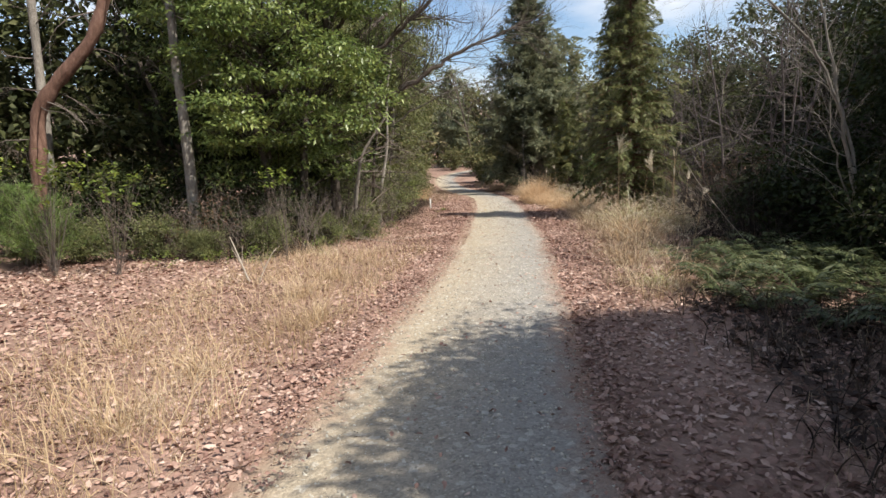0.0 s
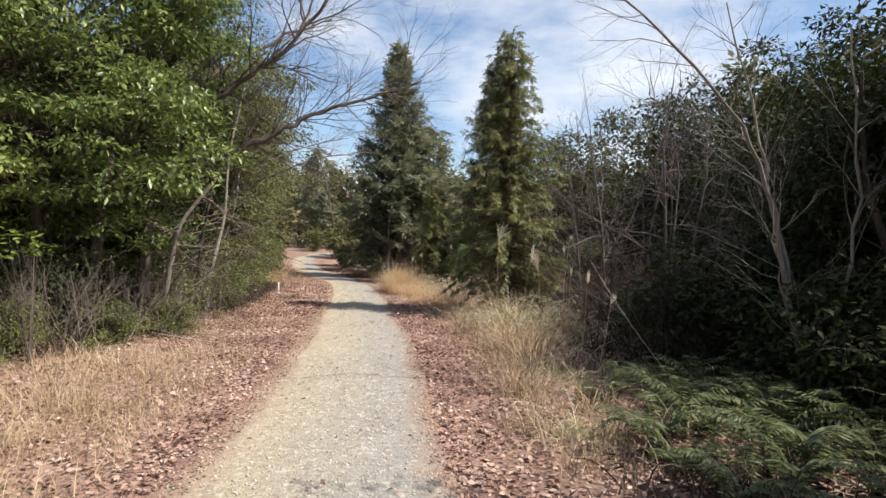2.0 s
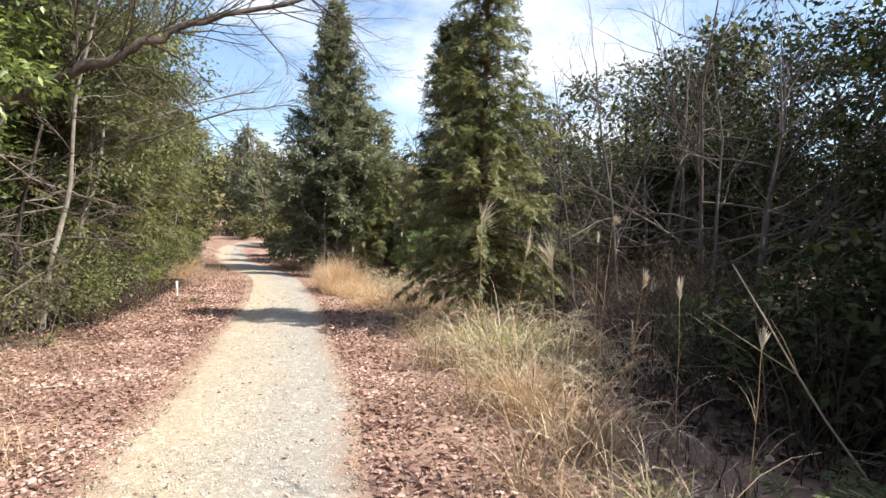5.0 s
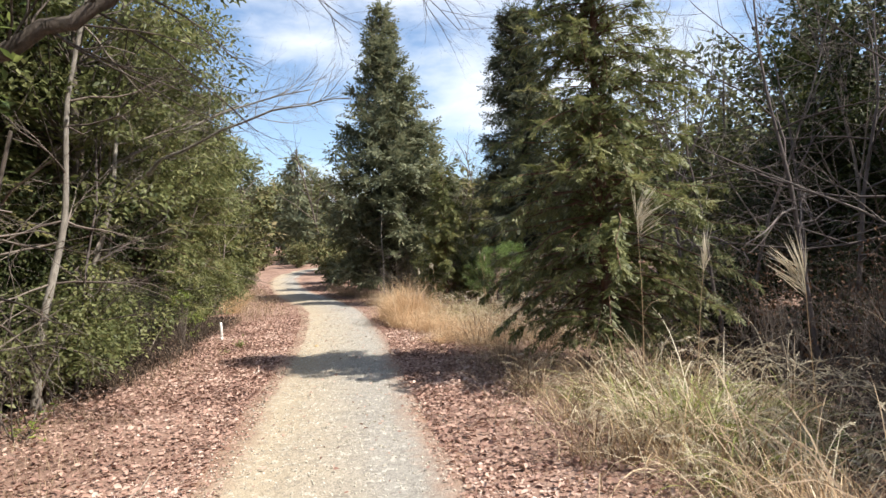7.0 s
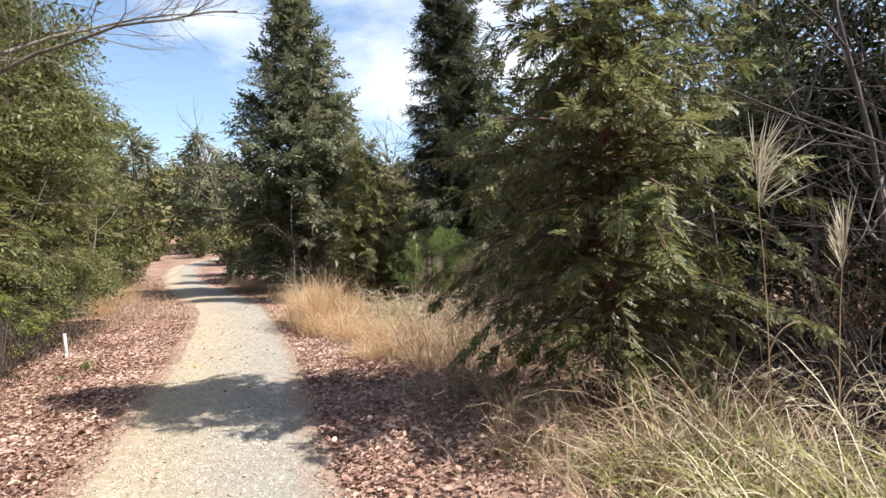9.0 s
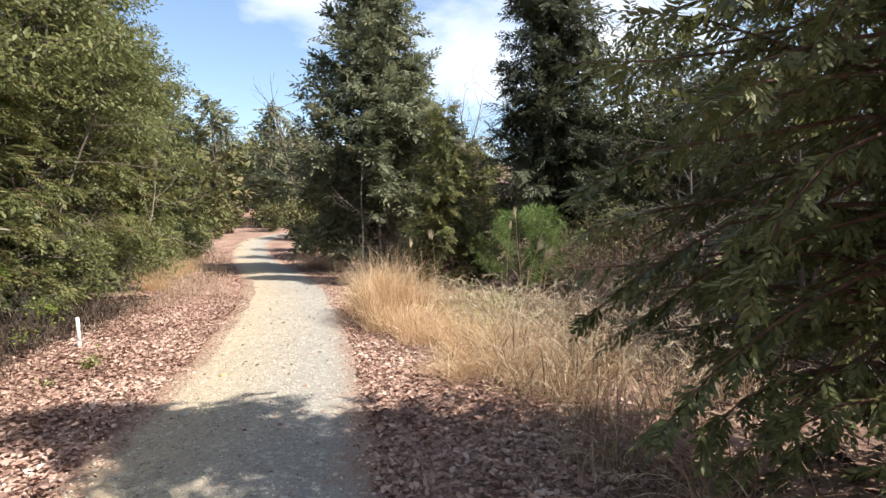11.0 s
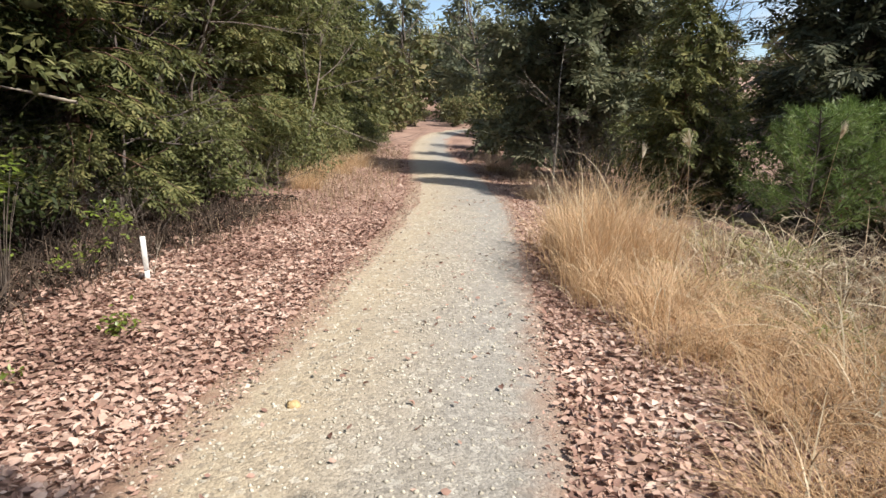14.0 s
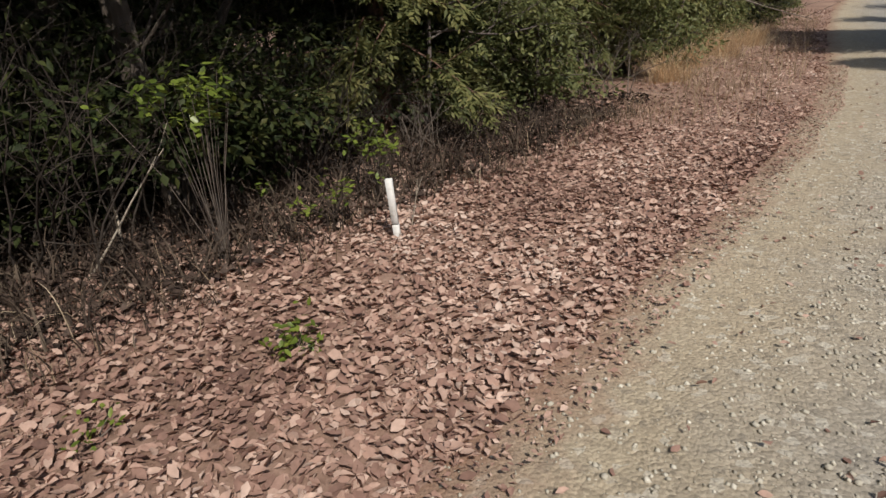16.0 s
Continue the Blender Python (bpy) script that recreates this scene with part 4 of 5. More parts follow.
trunk_tree("forest_tree", "slim pale birch-like stem before the conifers", 4.6, 32.6, [(0, 0, 0), (0.05, 0, 1.5), (0.0, 0, 2.6), (0.1, 0, 3.8)], 0.028, 0.009, M_BARK_PALE, 57, 12, 1.0)

for tx, ty, way, sd_ in ((-1.75, 16.6, [(0, 0, 0), (0.1, 0, 1.0), (0.35, 0.1, 2.2), (0.4, 0.1, 3.6), (0.7, 0.2, 5.2)], 58), (-1.85, 18.4, [(0, 0, 0), (0.15, 0, 1.4), (0.5, 0, 2.6), (0.6, 0.1, 4.0)], 59), (-2.0, 13.6, [(0, 0, 0), (0.1, -0.2, 1.0), (0.3, -0.4, 1.9), (0.9, -0.5, 2.7)], 60)):
    trunk_tree("forest_tree", "slender pale trunk with dead side twigs among evergreens", tx, ty, way, 0.055, 0.02, M_BARK_PALE, sd_, 16, 1.2)

bt = bare_tree("leafless_tree", "leafless grey-brown tree at the wood's edge", 7.6, 33.0, 6.0, (0.05, 0, 1), 61, M_TWIG, 0.035, 4, 4)
for px, py, rz, s in ((6.9, 30.4, 70, 0.75), (10.2, 30.5, 200, 1.1), (8.2, 19.6, 30, 0.95), (9.4, 16.2, 110, 1.05), (10.6, 20.8, 250, 1.1), (-1.6, 32.0, 140, 0.9), (-2.1, 27.0, 40, 0.85), (-1.9, 36.5, 300, 1.0), (4.2, 44, 30, 1.0), (9.9, 14.6, 60, 0.75), (10.4, 16.0, 160, 1.2), (8.8, 17.6, 30, 1.0)):
    copy_thing(bt, at(px, py, rz, s))

tw = bare_tree("leafless_tree", "dense leafless tree with a haze of grey-brown twigs", 8.3, 15.3, 4.8, (0.05, 0, 1), 66, M_TWIG_GREY, 0.038, 5, 4, 0.14, 0.02, 0.8)
for px, py, rz, s in ((7.7, 13.4, 70, 0.95), (7.0, 14.5, 160, 1.0), (7.3, 12.3, 20, 0.9), (8.2, 13.9, 260, 1.15), (7.6, 16.8, 200, 0.9), (9.0, 13.8, 30, 1.1), (9.4, 17.0, 110, 1.1), (7.2, 18.6, 250, 0.8), (8.4, 18.8, 140, 1.0), (9.0, 11.8, 300, 1.0), (7.9, 21.2, 10, 0.9), (9.2, 23.0, 100, 1.0), (7.0, 29.0, 190, 0.9), (-1.6, 17.4, 60, 0.7), (-1.9, 24.6, 160, 0.7)):
    copy_thing(tw, at(px, py, rz, s))

bs = bare_shrub("leafless_shrub", "tangle of bare grey-brown twigs at the wood's edge", -2.6, 11.6, 1.5, 1.3, 62)
for px, py, rz, s in ((-1.7, 15.6, 50, 1.0), (-3.6, 11.4, 100, 0.95), (-2.9, 12.2, 10, 1.05), (-2.2, 12.9, 210, 1.0), (-1.9, 13.9, 310, 0.9),  (-5.3, 11.3, 70, 1.0), (-1.5, 24.0, 10, 0.6), (-1.4, 28.0, 90, 0.9),
                      (5.6, 11.4, 20, 1.0), (6.0, 13.4, 200, 1.0), (5.4, 9.8, 60, 1.0), (5.6, 18.6, 60, 0.6), (6.8, 19.4, 300, 0.8), (7.0, 12.4, 300, 1.2), (7.8, 14.6, 120, 1.3), (6.6, 14.6, 20, 1.0), (6.6, 16.8, 20, 0.8), (6.2, 28.4, 10, 1.3), (5.2, 30.4, 100, 1.2), (7.2, 22.6, 160, 1.0), (5.8, 33.2, 60, 1.4), (-7.0, 11.2, 15, 1.0), (6.4, 20.6, 60, 0.8), (6.0, 6.2, 60, 0.9)):
    copy_thing(bs, at(px, py, rz, s))
# Dead stems in the thickets; their shade is put into the colour.
bd = bare_shrub("leafless_shrub", "tangle of dead stems, coloured dark for the shade under the trees", -1.85, 21.0, 1.3, 1.2, 64, M_TWIG_SHADE, 22)
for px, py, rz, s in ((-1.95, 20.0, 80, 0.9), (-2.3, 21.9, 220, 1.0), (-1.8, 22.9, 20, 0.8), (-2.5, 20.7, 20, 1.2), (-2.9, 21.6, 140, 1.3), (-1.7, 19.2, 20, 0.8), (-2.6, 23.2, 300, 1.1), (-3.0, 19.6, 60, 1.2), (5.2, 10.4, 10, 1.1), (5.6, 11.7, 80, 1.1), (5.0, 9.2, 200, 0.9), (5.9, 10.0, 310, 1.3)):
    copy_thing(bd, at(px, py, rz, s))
br = bare_shrub("russet_shrub", "thin shrub holding a few russet dead leaves", 8.0, 24.4, 1.7, 1.3, 63, M_TWIG, 18, 2, 0.009, 900, M_BROWN)
for px, py, rz, s in ((6.9, 13.6, 50, 0.95), (7.6, 20.2, 160, 0.85), (7.0, 17.6, 250, 0.8), (7.9, 21.6, 20, 0.9), (7.2, 23.0, 120, 0.8), (8.6, 22.8, 220, 1.0), (6.3, 12.6, 10, 0.8), (7.2, 15.0, 200, 0.9), (-4.4, 11.2, 90, 0.7)):
    copy_thing(br, at(px, py, rz, s))


# ---- verge plants ----
def tuft_blades(rng, g, cx, cy, n, spread, h, lean=0.5, w=0.006, bend=(0.3, 1.1), z=0.0):
    a = rng.uniform(0, 6.28, n)
    r = np.abs(rng.normal(0, spread, n))
    x, y = cx + r * np.cos(a), cy + r * np.sin(a)
    P = np.stack([x, y, np.asarray(ground_z(x, y)) - 0.01], axis=1) if z is None else np.stack([x, y, np.full(n, z)], axis=1)
    el = math.pi / 2 - np.abs(rng.normal(0, 0.5, n)) * lean
    arcs(g, P, a + rng.normal(0, 0.9, n), h * rng.uniform(0.4, 1.2, n), el, rng.uniform(bend[0], bend[1] + 0.5, n), w * rng.uniform(0.6, 1.4, n), rng.normal(0, 0.5, (n, 3)))


def strewn(rng, g, n, y0, y1, e0, e1, h, lean=0.5, w=0.006, bend=0.8, gaps=-0.25):
    y = rng.uniform(y0, y1, n)
    e = rng.uniform(min(e0, e1), max(e0, e1), n)
    x = centre(y) + e
    keep = lumps(x + 5, y, 1.3) + 0.7 * lumps(x, y + 3, 3.7) + rng.normal(0, 0.4, n) > gaps
    x, y = x[keep], y[keep]
    n = len(x)
    P = np.stack([x, y, ground_z(x, y) - 0.01], axis=1)
    el = math.pi / 2 - np.abs(rng.normal(0, 0.5, n)) * lean
    arcs(g, P, rng.uniform(0, 6.28, n), h * rng.uniform(0.35, 1.3, n), el, bend * rng.uniform(0.3, 1.5, n), w * rng.uniform(0.6, 1.4, n), rng.normal(0, 0.5, (n, 3)), 4)


rg = np.random.default_rng(71)
g = Geo()
strewn(rg, g, 9500, 1.2, 11.5, -1.3, -4.2, 0.24, 1.3, 0.0065, 1.5)
strewn(rg, g, 3600, 1.5, 11.0, -1.4, -3.8, 0.4, 0.9, 0.006, 1.1)
strewn(rg, g, 2600, 1.0, 10.0, -3.4, -7.0, 0.22, 1.2, 0.005, 1.3)
for cx, cy, n, h in ((-1.35, 5.9, 420, 0.5), (-1.75, 7.2, 380, 0.5), (-1.6, 8.4, 320, 0.45), (-2.0, 3.4, 380, 0.5), (-1.9, 4.5, 300, 0.45), (-2.9, 5.2, 240, 0.4), (-1.3, 9.6, 200, 0.4)):
    tuft_blades(rg, g, cx, cy, n, 0.36, h * 0.85, 0.85, 0.005, (0.9, 1.5), z=None)
stuff("dry_grass", g, M_STRAW, "golden dry grass among the dead leaves", "grass")
# Dead undergrowth whose dark colour also stands in for shade beneath trees.
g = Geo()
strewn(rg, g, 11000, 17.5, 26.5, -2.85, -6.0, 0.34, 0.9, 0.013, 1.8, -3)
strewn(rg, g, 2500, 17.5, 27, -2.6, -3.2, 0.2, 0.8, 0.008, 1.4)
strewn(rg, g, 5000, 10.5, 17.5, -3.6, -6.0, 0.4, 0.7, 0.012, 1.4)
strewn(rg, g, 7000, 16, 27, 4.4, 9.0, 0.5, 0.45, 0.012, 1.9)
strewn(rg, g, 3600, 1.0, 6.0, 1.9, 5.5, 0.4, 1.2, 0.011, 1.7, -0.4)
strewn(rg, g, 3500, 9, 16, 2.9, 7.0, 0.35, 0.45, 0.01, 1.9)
stuff("dead_undergrowth", g, M_SHADE_THATCH, "matted dead undergrowth, coloured darker for the shade beneath the trees", "undergrowth")
g = Geo()
strewn(rg, g, 1300, 16, 34, -2.35, -3.2, 0.26, 0.5, 0.005, 2.0)
strewn(rg, g, 2600, 26, 46, -1.3, -2.9, 0.45, 0.5, 0.008)
strewn(rg, g, 2600, 11, 20, -1.9, -3.4, 0.2, 0.5, 0.005, 2.0)
strewn(rg, g, 1100, 5.5, 15, 1.4, 3.3, 0.5, 0.8, 0.008, 1.7, 0.1)
strewn(rg, g, 500, 2, 5, 1.7, 3.4, 0.3, 0.5, 0.005, 2.0)
strewn(rg, g, 1300, 13.5, 18.6, 1.55, 4.2, 0.34, 0.9, 0.008, 1.6, 0.1)
strewn(rg, g, 1700, 18.6, 25, 1.6, 4.9, 0.5, 0.9, 0.009, 1.9, 0.1)
strewn(rg, g, 2600, 26, 46, 1.5, 3.4, 0.5, 0.5, 0.009)
stuff("faded_grass", g, M_STRAW_GREY, "faded grey-brown dry grass and stalks along the verge", "grass")


def grass_clump(name, label, x, y, n, spread, h, mat, seed, lean=0.4, w=0.007, bend=(0.3, 0.9), seeds=0, dry=None, stalk_mat=M_PALE):
    rng = np.random.default_rng(seed)
    t = thing(name, label, "grass", x, y, float(ground_z(x, y)) - 0.01)
    if seeds:
        g = Geo()
        tuft_blades(rng, g, 0, 0, seeds, spread * 1.1, h * 1.3, 0.6, 0.011, (1.2, 2.4))
        part("arching_stalk", g, stalk_mat, t, "pale arching dry stalks")
    for k in range(5):
        g = Geo()
        a = rng.uniform(0, 6.28)
        tuft_blades(rng, g, spread * 0.7 * math.cos(a) * (k > 0), spread * 0.7 * math.sin(a) * (k > 0), n // 5, spread * 0.65, h * (0.75 + 0.3 * rng.random()), lean, w, (bend[0] + 0.2 * k, bend[1] + 0.2 * k))
        part("tuft", g, dry if dry and k in (1, 3) else mat, t)
    return t


gold = grass_clump("golden_grass", "tall golden clump of dry grass beside the track", 3.7, 23.2, 620, 0.27, 0.9, M_GOLD, 81, 0.5, 0.0065, (0.15, 1.2), seeds=16)
for px, py, rz, s, sz in ((3.55, 22.7, 60, 0.85, 1.3), (4.05, 23.1, 100, 0.95, 1.4), (3.8, 23.7, 30, 0.9, 1.45), (3.6, 23.3, 130, 0.8, 1.35), (3.75, 21.8, 200, 0.9, 1.05), (4.15, 22.1, 20, 1.0, 0.85), (3.8, 21.0, 300, 0.9, 0.75), (4.3, 21.2, 150, 1.0, 0.8), (4.0, 20.2, 240, 0.9, 0.7),
                          (4.5, 20.3, 40, 1.0, 0.75), (4.2, 19.4, 340, 0.9, 0.65), (4.0, 24.0, 350, 0.9, 0.8), (4.6, 24.2, 190, 1.0, 0.85), (3.75, 19.4, 30, 0.8, 0.5), (4.9, 19.2, 110, 0.9, 0.5), (5.0, 20.0, 10, 0.9, 0.55), (4.7, 21.0, 210, 1.0, 0.6), (5.2, 21.0, 310, 1.0, 0.5), (4.4, 18.8, 60, 0.8, 0.42), (5.4, 19.4, 160, 0.9, 0.45), (4.6, 22.0, 260, 1.0, 0.65), (3.5, 22.2, 10, 0.7, 1.0), (3.55, 24.2, 80, 0.8, 1.1),
                          (3.5, 11.0, 10, 0.9, 0.65), (-1.05, 31.5, 60, 0.9, 0.9), (-0.9, 29.5, 200, 0.9, 0.85), (-0.95, 33.5, 20, 1.0, 1.0), (-0.9, 36, 20, 1.0, 0.9), (3.9, 29.5, 20, 1.0, 0.5), (3.5, 36.5, 90, 1.2, 0.7)):
    copy_thing(gold, at(px, py, rz, s, sz * (0.72 if 15 < py < 22.3 else 1.0)))
pale = grass_clump("faded_grass_clump", "clump of bent faded grass on the verge", 3.75, 12.8, 110, 0.3, 0.8, M_STRAW_GREY, 82, 0.8, 0.011, (0.7, 2.1), seeds=22, dry=M_STRAW, stalk_mat=M_STRAW_GREY)
for px, py, rz, s in ((3.8, 11.6, 50, 0.9), (3.0, 7.6, 150, 0.8), (4.6, 13.2, 200, 1.0), (4.2, 14.6, 10, 0.8), (4.9, 14.8, 300, 0.9), (5.3, 13.2, 60, 1.0), (4.7, 18.6, 20, 1.0), (5.2, 19.4, 80, 1.0), (5.6, 20.6, 200, 1.1), (5.2, 21.8, 140, 1.1), (5.9, 18.2, 20, 1.1), (5.7, 22.6, 330, 1.1), (4.3, 17.8, 240, 0.7), (3.6, 10.4, 10, 0.9), (5.3, 24.0, 190, 1.1), (2.8, 6.8, 190, 0.6), (4.9, 15.1, 20, 1.0), (5.4, 15.0, 120, 1.1), (4.6, 15.6, 220, 0.9), (4.5, 16.6, 320, 0.8), (4.3, 14.2, 20, 1.05), (4.75, 14.4, 120, 1.15), (3.9, 11.3, 320, 1.0), (3.3, 9.9, 200, 1.1), (3.6, 10.9, 20, 1.1), (4.0, 12.2, 90, 1.1), (2.75, 8.3, 10, 0.85), (6.3, 19.2, 60, 1.1), (6.2, 21.2, 100, 1.2), (6.5, 22.6, 200, 1.2), (5.8, 19.8, 300, 1.1), (4.9, 22.8, 30, 1.0), (4.5, 19.8, 77, 0.9), (5.0, 20.6, 177, 0.9)):
    copy_thing(pale, at(px, py, rz, s))
for px, py, rz, s in ((2.35, 7.2, 20, 0.6), (2.55, 8.4, 200, 0.75), (2.85, 9.6, 40, 0.8), (3.1, 11.2, 150, 0.8), (2.2, 6.3, 160, 0.55),
                      (3.3, 13.0, 80, 0.8), (3.5, 13.9, 200, 0.8), (3.75, 15.2, 30, 0.8), (3.9, 16.0, 130, 0.8), (4.0, 17.0, 250, 0.8), (4.3, 18.6, 70, 0.9), (4.9, 19.1, 170, 1.0), (4.2, 19.2, 10, 0.8), (5.0, 17.9, 210, 0.9)):
    copy_thing(pale, at(px, py, rz, s))
green = grass_clump("green_grass_clump", "mound of long yellow-green and straw grass on the verge", 4.1, 12.9, 190, 0.32, 0.95, M_GRASS, 83, 0.7, 0.014, (1.3, 2.4), seeds=40, dry=M_PALE)
for px, py, rz, s in ((4.35, 13.7, 50, 1.0), (4.6, 12.3, 100, 1.0), (4.9, 13.9, 200, 1.0), (4.0, 13.4, 20, 0.9), (4.55, 14.3, 310, 1.0), (4.2, 14.6, 140, 0.8), (3.8, 12.2, 260, 0.8), (4.4, 13.0, 330, 1.1), (5.0, 13.1, 60, 1.0), (4.6, 22.4, 60, 0.9), (5.0, 21.4, 150, 1.0), (5.4, 23.0, 20, 1.0), (2.55, 6.9, 10, 0.6), (5.5, 24.6, 70, 1.0), (6.1, 24.2, 170, 1.1), (3.35, 9.0, 20, 0.6), (-3.2, 10.4, 20, 0.45), (-2.3, 11.0, 80, 0.4)):
    copy_thing(green, at(px, py, rz, s, s * 0.72))


def arching_grass(x, y, seed, n=9):
    """A loose tuft of long stalks that arch over and end in feathery seed heads."""
    rng = np.random.default_rng(seed)
    t = thing("arching_grass", "loose tuft of bleached arching stalks with feathery heads", "grass", x, y, float(ground_z(x, y)) - 0.01)
    g, gh = Geo(), Geo()
    for i in range(n):
        az, L, el, bend = rng.uniform(0, 6.28), rng.uniform(0.6, 1.25), rng.uniform(1.05, 1.5), rng.uniform(1.0, 2.7)
        f = np.linspace(0, 1, 13)
        th = el - bend * f ** 1.7
        out = np.array([math.cos(az), math.sin(az), 0])
        p = np.array([rng.normal(0, 0.16), rng.normal(0, 0.16), 0]) + out[None] * np.cumsum(np.cos(th) * L / 13)[:, None] + np.array([0, 0, 1.0])[None] * np.cumsum(np.sin(th) * L / 13)[:, None]
        tube(g, p, np.linspace(0.0035, 0.0018, 13), 3)
        m = 26
        k = rng.uniform(8, 11.9, m)
        a = k.astype(int)
        P = p[a] + (p[a + 1] - p[a]) * (k - a)[:, None]
        leaves(gh, P, unit(p[a + 1] - p[a]) + rng.normal(0, 0.4, (m, 3)), rand_dirs(rng, m), rng.uniform(0.03, 0.075, m), 0.008, 0.0)
    m = 8
    arcs(g, rng.normal(0, 0.12, (m, 3)) * [1, 1, 0], rng.uniform(0, 6.28, m), rng.uniform(0.5, 0.9, m), rng.uniform(1.0, 1.4, m), rng.uniform(1.4, 2.6, m), 0.012, rng.normal(0, 0.4, (m, 3)))
    stem = part("stalk", g, M_PALE, t)
    tagged(part("seed_head", gh, M_PLUME, stem, "feathery pale seed heads"), kind="stuff")
    return t


ag = arching_grass(4.5, 20.4, 171)
ag2 = arching_grass(5.3, 21.2, 172, 12)
for px, py, rz, s, src in ((4.9, 19.6, 40, 0.9, ag2), (5.5, 20.2, 120, 1.0, ag), (5.9, 19.4, 200, 1.0, ag2), (5.2, 18.9, 300, 0.9, ag), (4.6, 19.1, 80, 0.7, ag2), (6.3, 20.6, 20, 1.1, ag), (5.8, 21.6, 160, 1.0, ag2), (6.6, 21.8, 250, 1.1, ag),
                           (4.8, 21.6, 10, 0.9, ag2), (5.1, 22.6, 100, 1.0, ag), (4.5, 23.4, 210, 0.9, ag2), (4.3, 24.6, 330, 0.9, ag), (3.6, 24.6, 60, 0.9, ag2), (6.1, 22.8, 140, 1.1, ag2), (4.3, 18.4, 230, 0.6, ag), (5.6, 18.2, 30, 0.9, ag2), (6.3, 18.9, 110, 1.0, ag),
                           (4.0, 12.6, 50, 0.8, ag), (4.4, 13.9, 150, 0.8, ag2), (4.7, 12.9, 250, 0.9, ag), (5.2, 13.6, 340, 1.0, ag2), (5.4, 12.6, 90, 1.0, ag), (4.9, 14.6, 190, 0.9, ag), (5.7, 14.3, 10, 1.1, ag2), (4.3, 11.8, 290, 0.8, ag2), (4.9, 11.6, 60, 1.0, ag), (5.6, 11.9, 130, 1.1, ag2),
                           (3.6, 14.7, 20, 0.6, ag), (3.9, 15.8, 110, 0.65, ag2), (3.3, 12.9, 280, 0.5, ag), (2.9, 9.0, 20, 0.7, ag), (2.5, 7.6, 120, 0.6, ag2), (3.3, 10.6, 220, 0.8, ag), (3.5, 11.6, 320, 0.8, ag2), (3.6, 9.8, 70, 0.9, ag), (2.6, 6.6, 170, 0.5, ag)):
    copy_thing(src, at(px, py, rz, s))


def fern(x, y, seed, n=14, length=0.8):
    """A crown of arching fronds, each with many narrow leaflets."""
    rng = np.random.default_rng(seed)
    t = thing("fern", "spreading green fern on the shaded verge", "fern", x, y, float(ground_z(x, y)) - 0.02, "ferns beside the track")
    for i in range(n):
        a = i * 6.283 / n + rng.uniform(-0.4, 0.4)
        L = length * rng.uniform(0.6, 1.2)
        f = np.linspace(0, 1, 25)
        th = rng.uniform(1.0, 1.4) - rng.uniform(1.3, 2.2) * f ** 1.4
        out = np.array([math.cos(a), math.sin(a), 0])
        pts = out[None] * np.cumsum(np.cos(th) * L / 24)[:, None] + np.array([0, 0, 1])[None] * np.cumsum(np.sin(th) * L / 24)[:, None]
        g = Geo()
        tube(g, pts[::4], np.linspace(0.004, 0.0015, 7), 3)
        side = np.array([-out[1], out[0], 0]) + np.array([0, 0, 1]) * rng.normal(0, 0.25)
        for s in (-1, 1):
            P = pts[4:]
            m = len(P)
            w = np.sin(np.clip(0.25 + f[4:] * 2.95, 0, 3.1)) * 0.13 * length / 0.8 + 0.015
            leaves(g, P, side[None] * s + out[None] * 0.4 + rng.normal(0, 0.1, (m, 3)) + [0, 0, -0.2], np.tile([0, 0, 1.0], (m, 1)) + rng.normal(0, 0.2, (m, 3)), w, 0.026, 0.1)
        part("frond", g, M_FERN, t)
    return t


f1, f2 = fern(3.05, 6.6, 91, 14, 0.66), fern(3.8, 7.4, 92, 16, 0.74)
for px, py, rz, s, src in ((3.6, 5.8, 40, 1.0, f2), (4.3, 6.7, 100, 1.1, f1), (3.0, 5.6, 200, 0.8, f1), (4.5, 7.8, 10, 1.1, f2), (3.4, 8.0, 60, 0.9, f1), (5.0, 7.2, 140, 1.1, f2), (4.0, 6.1, 260, 1.0, f1), (4.8, 6.2, 20, 1.1, f2), (3.3, 4.8, 80, 0.9, f1), (4.2, 5.3, 300, 1.0, f2), (3.9, 8.5, 30, 0.9, f1), (5.2, 8.4, 60, 1.0, f1), (3.7, 6.9, 10, 1.0, f2), (4.6, 7.2, 170, 1.0, f1), (3.0, 6.2, 33, 0.8, f2), (4.4, 8.3, 250, 1.0, f2), (5.5, 7.8, 250, 1.1, f2)):
    copy_thing(src, at(px, py, rz, s))


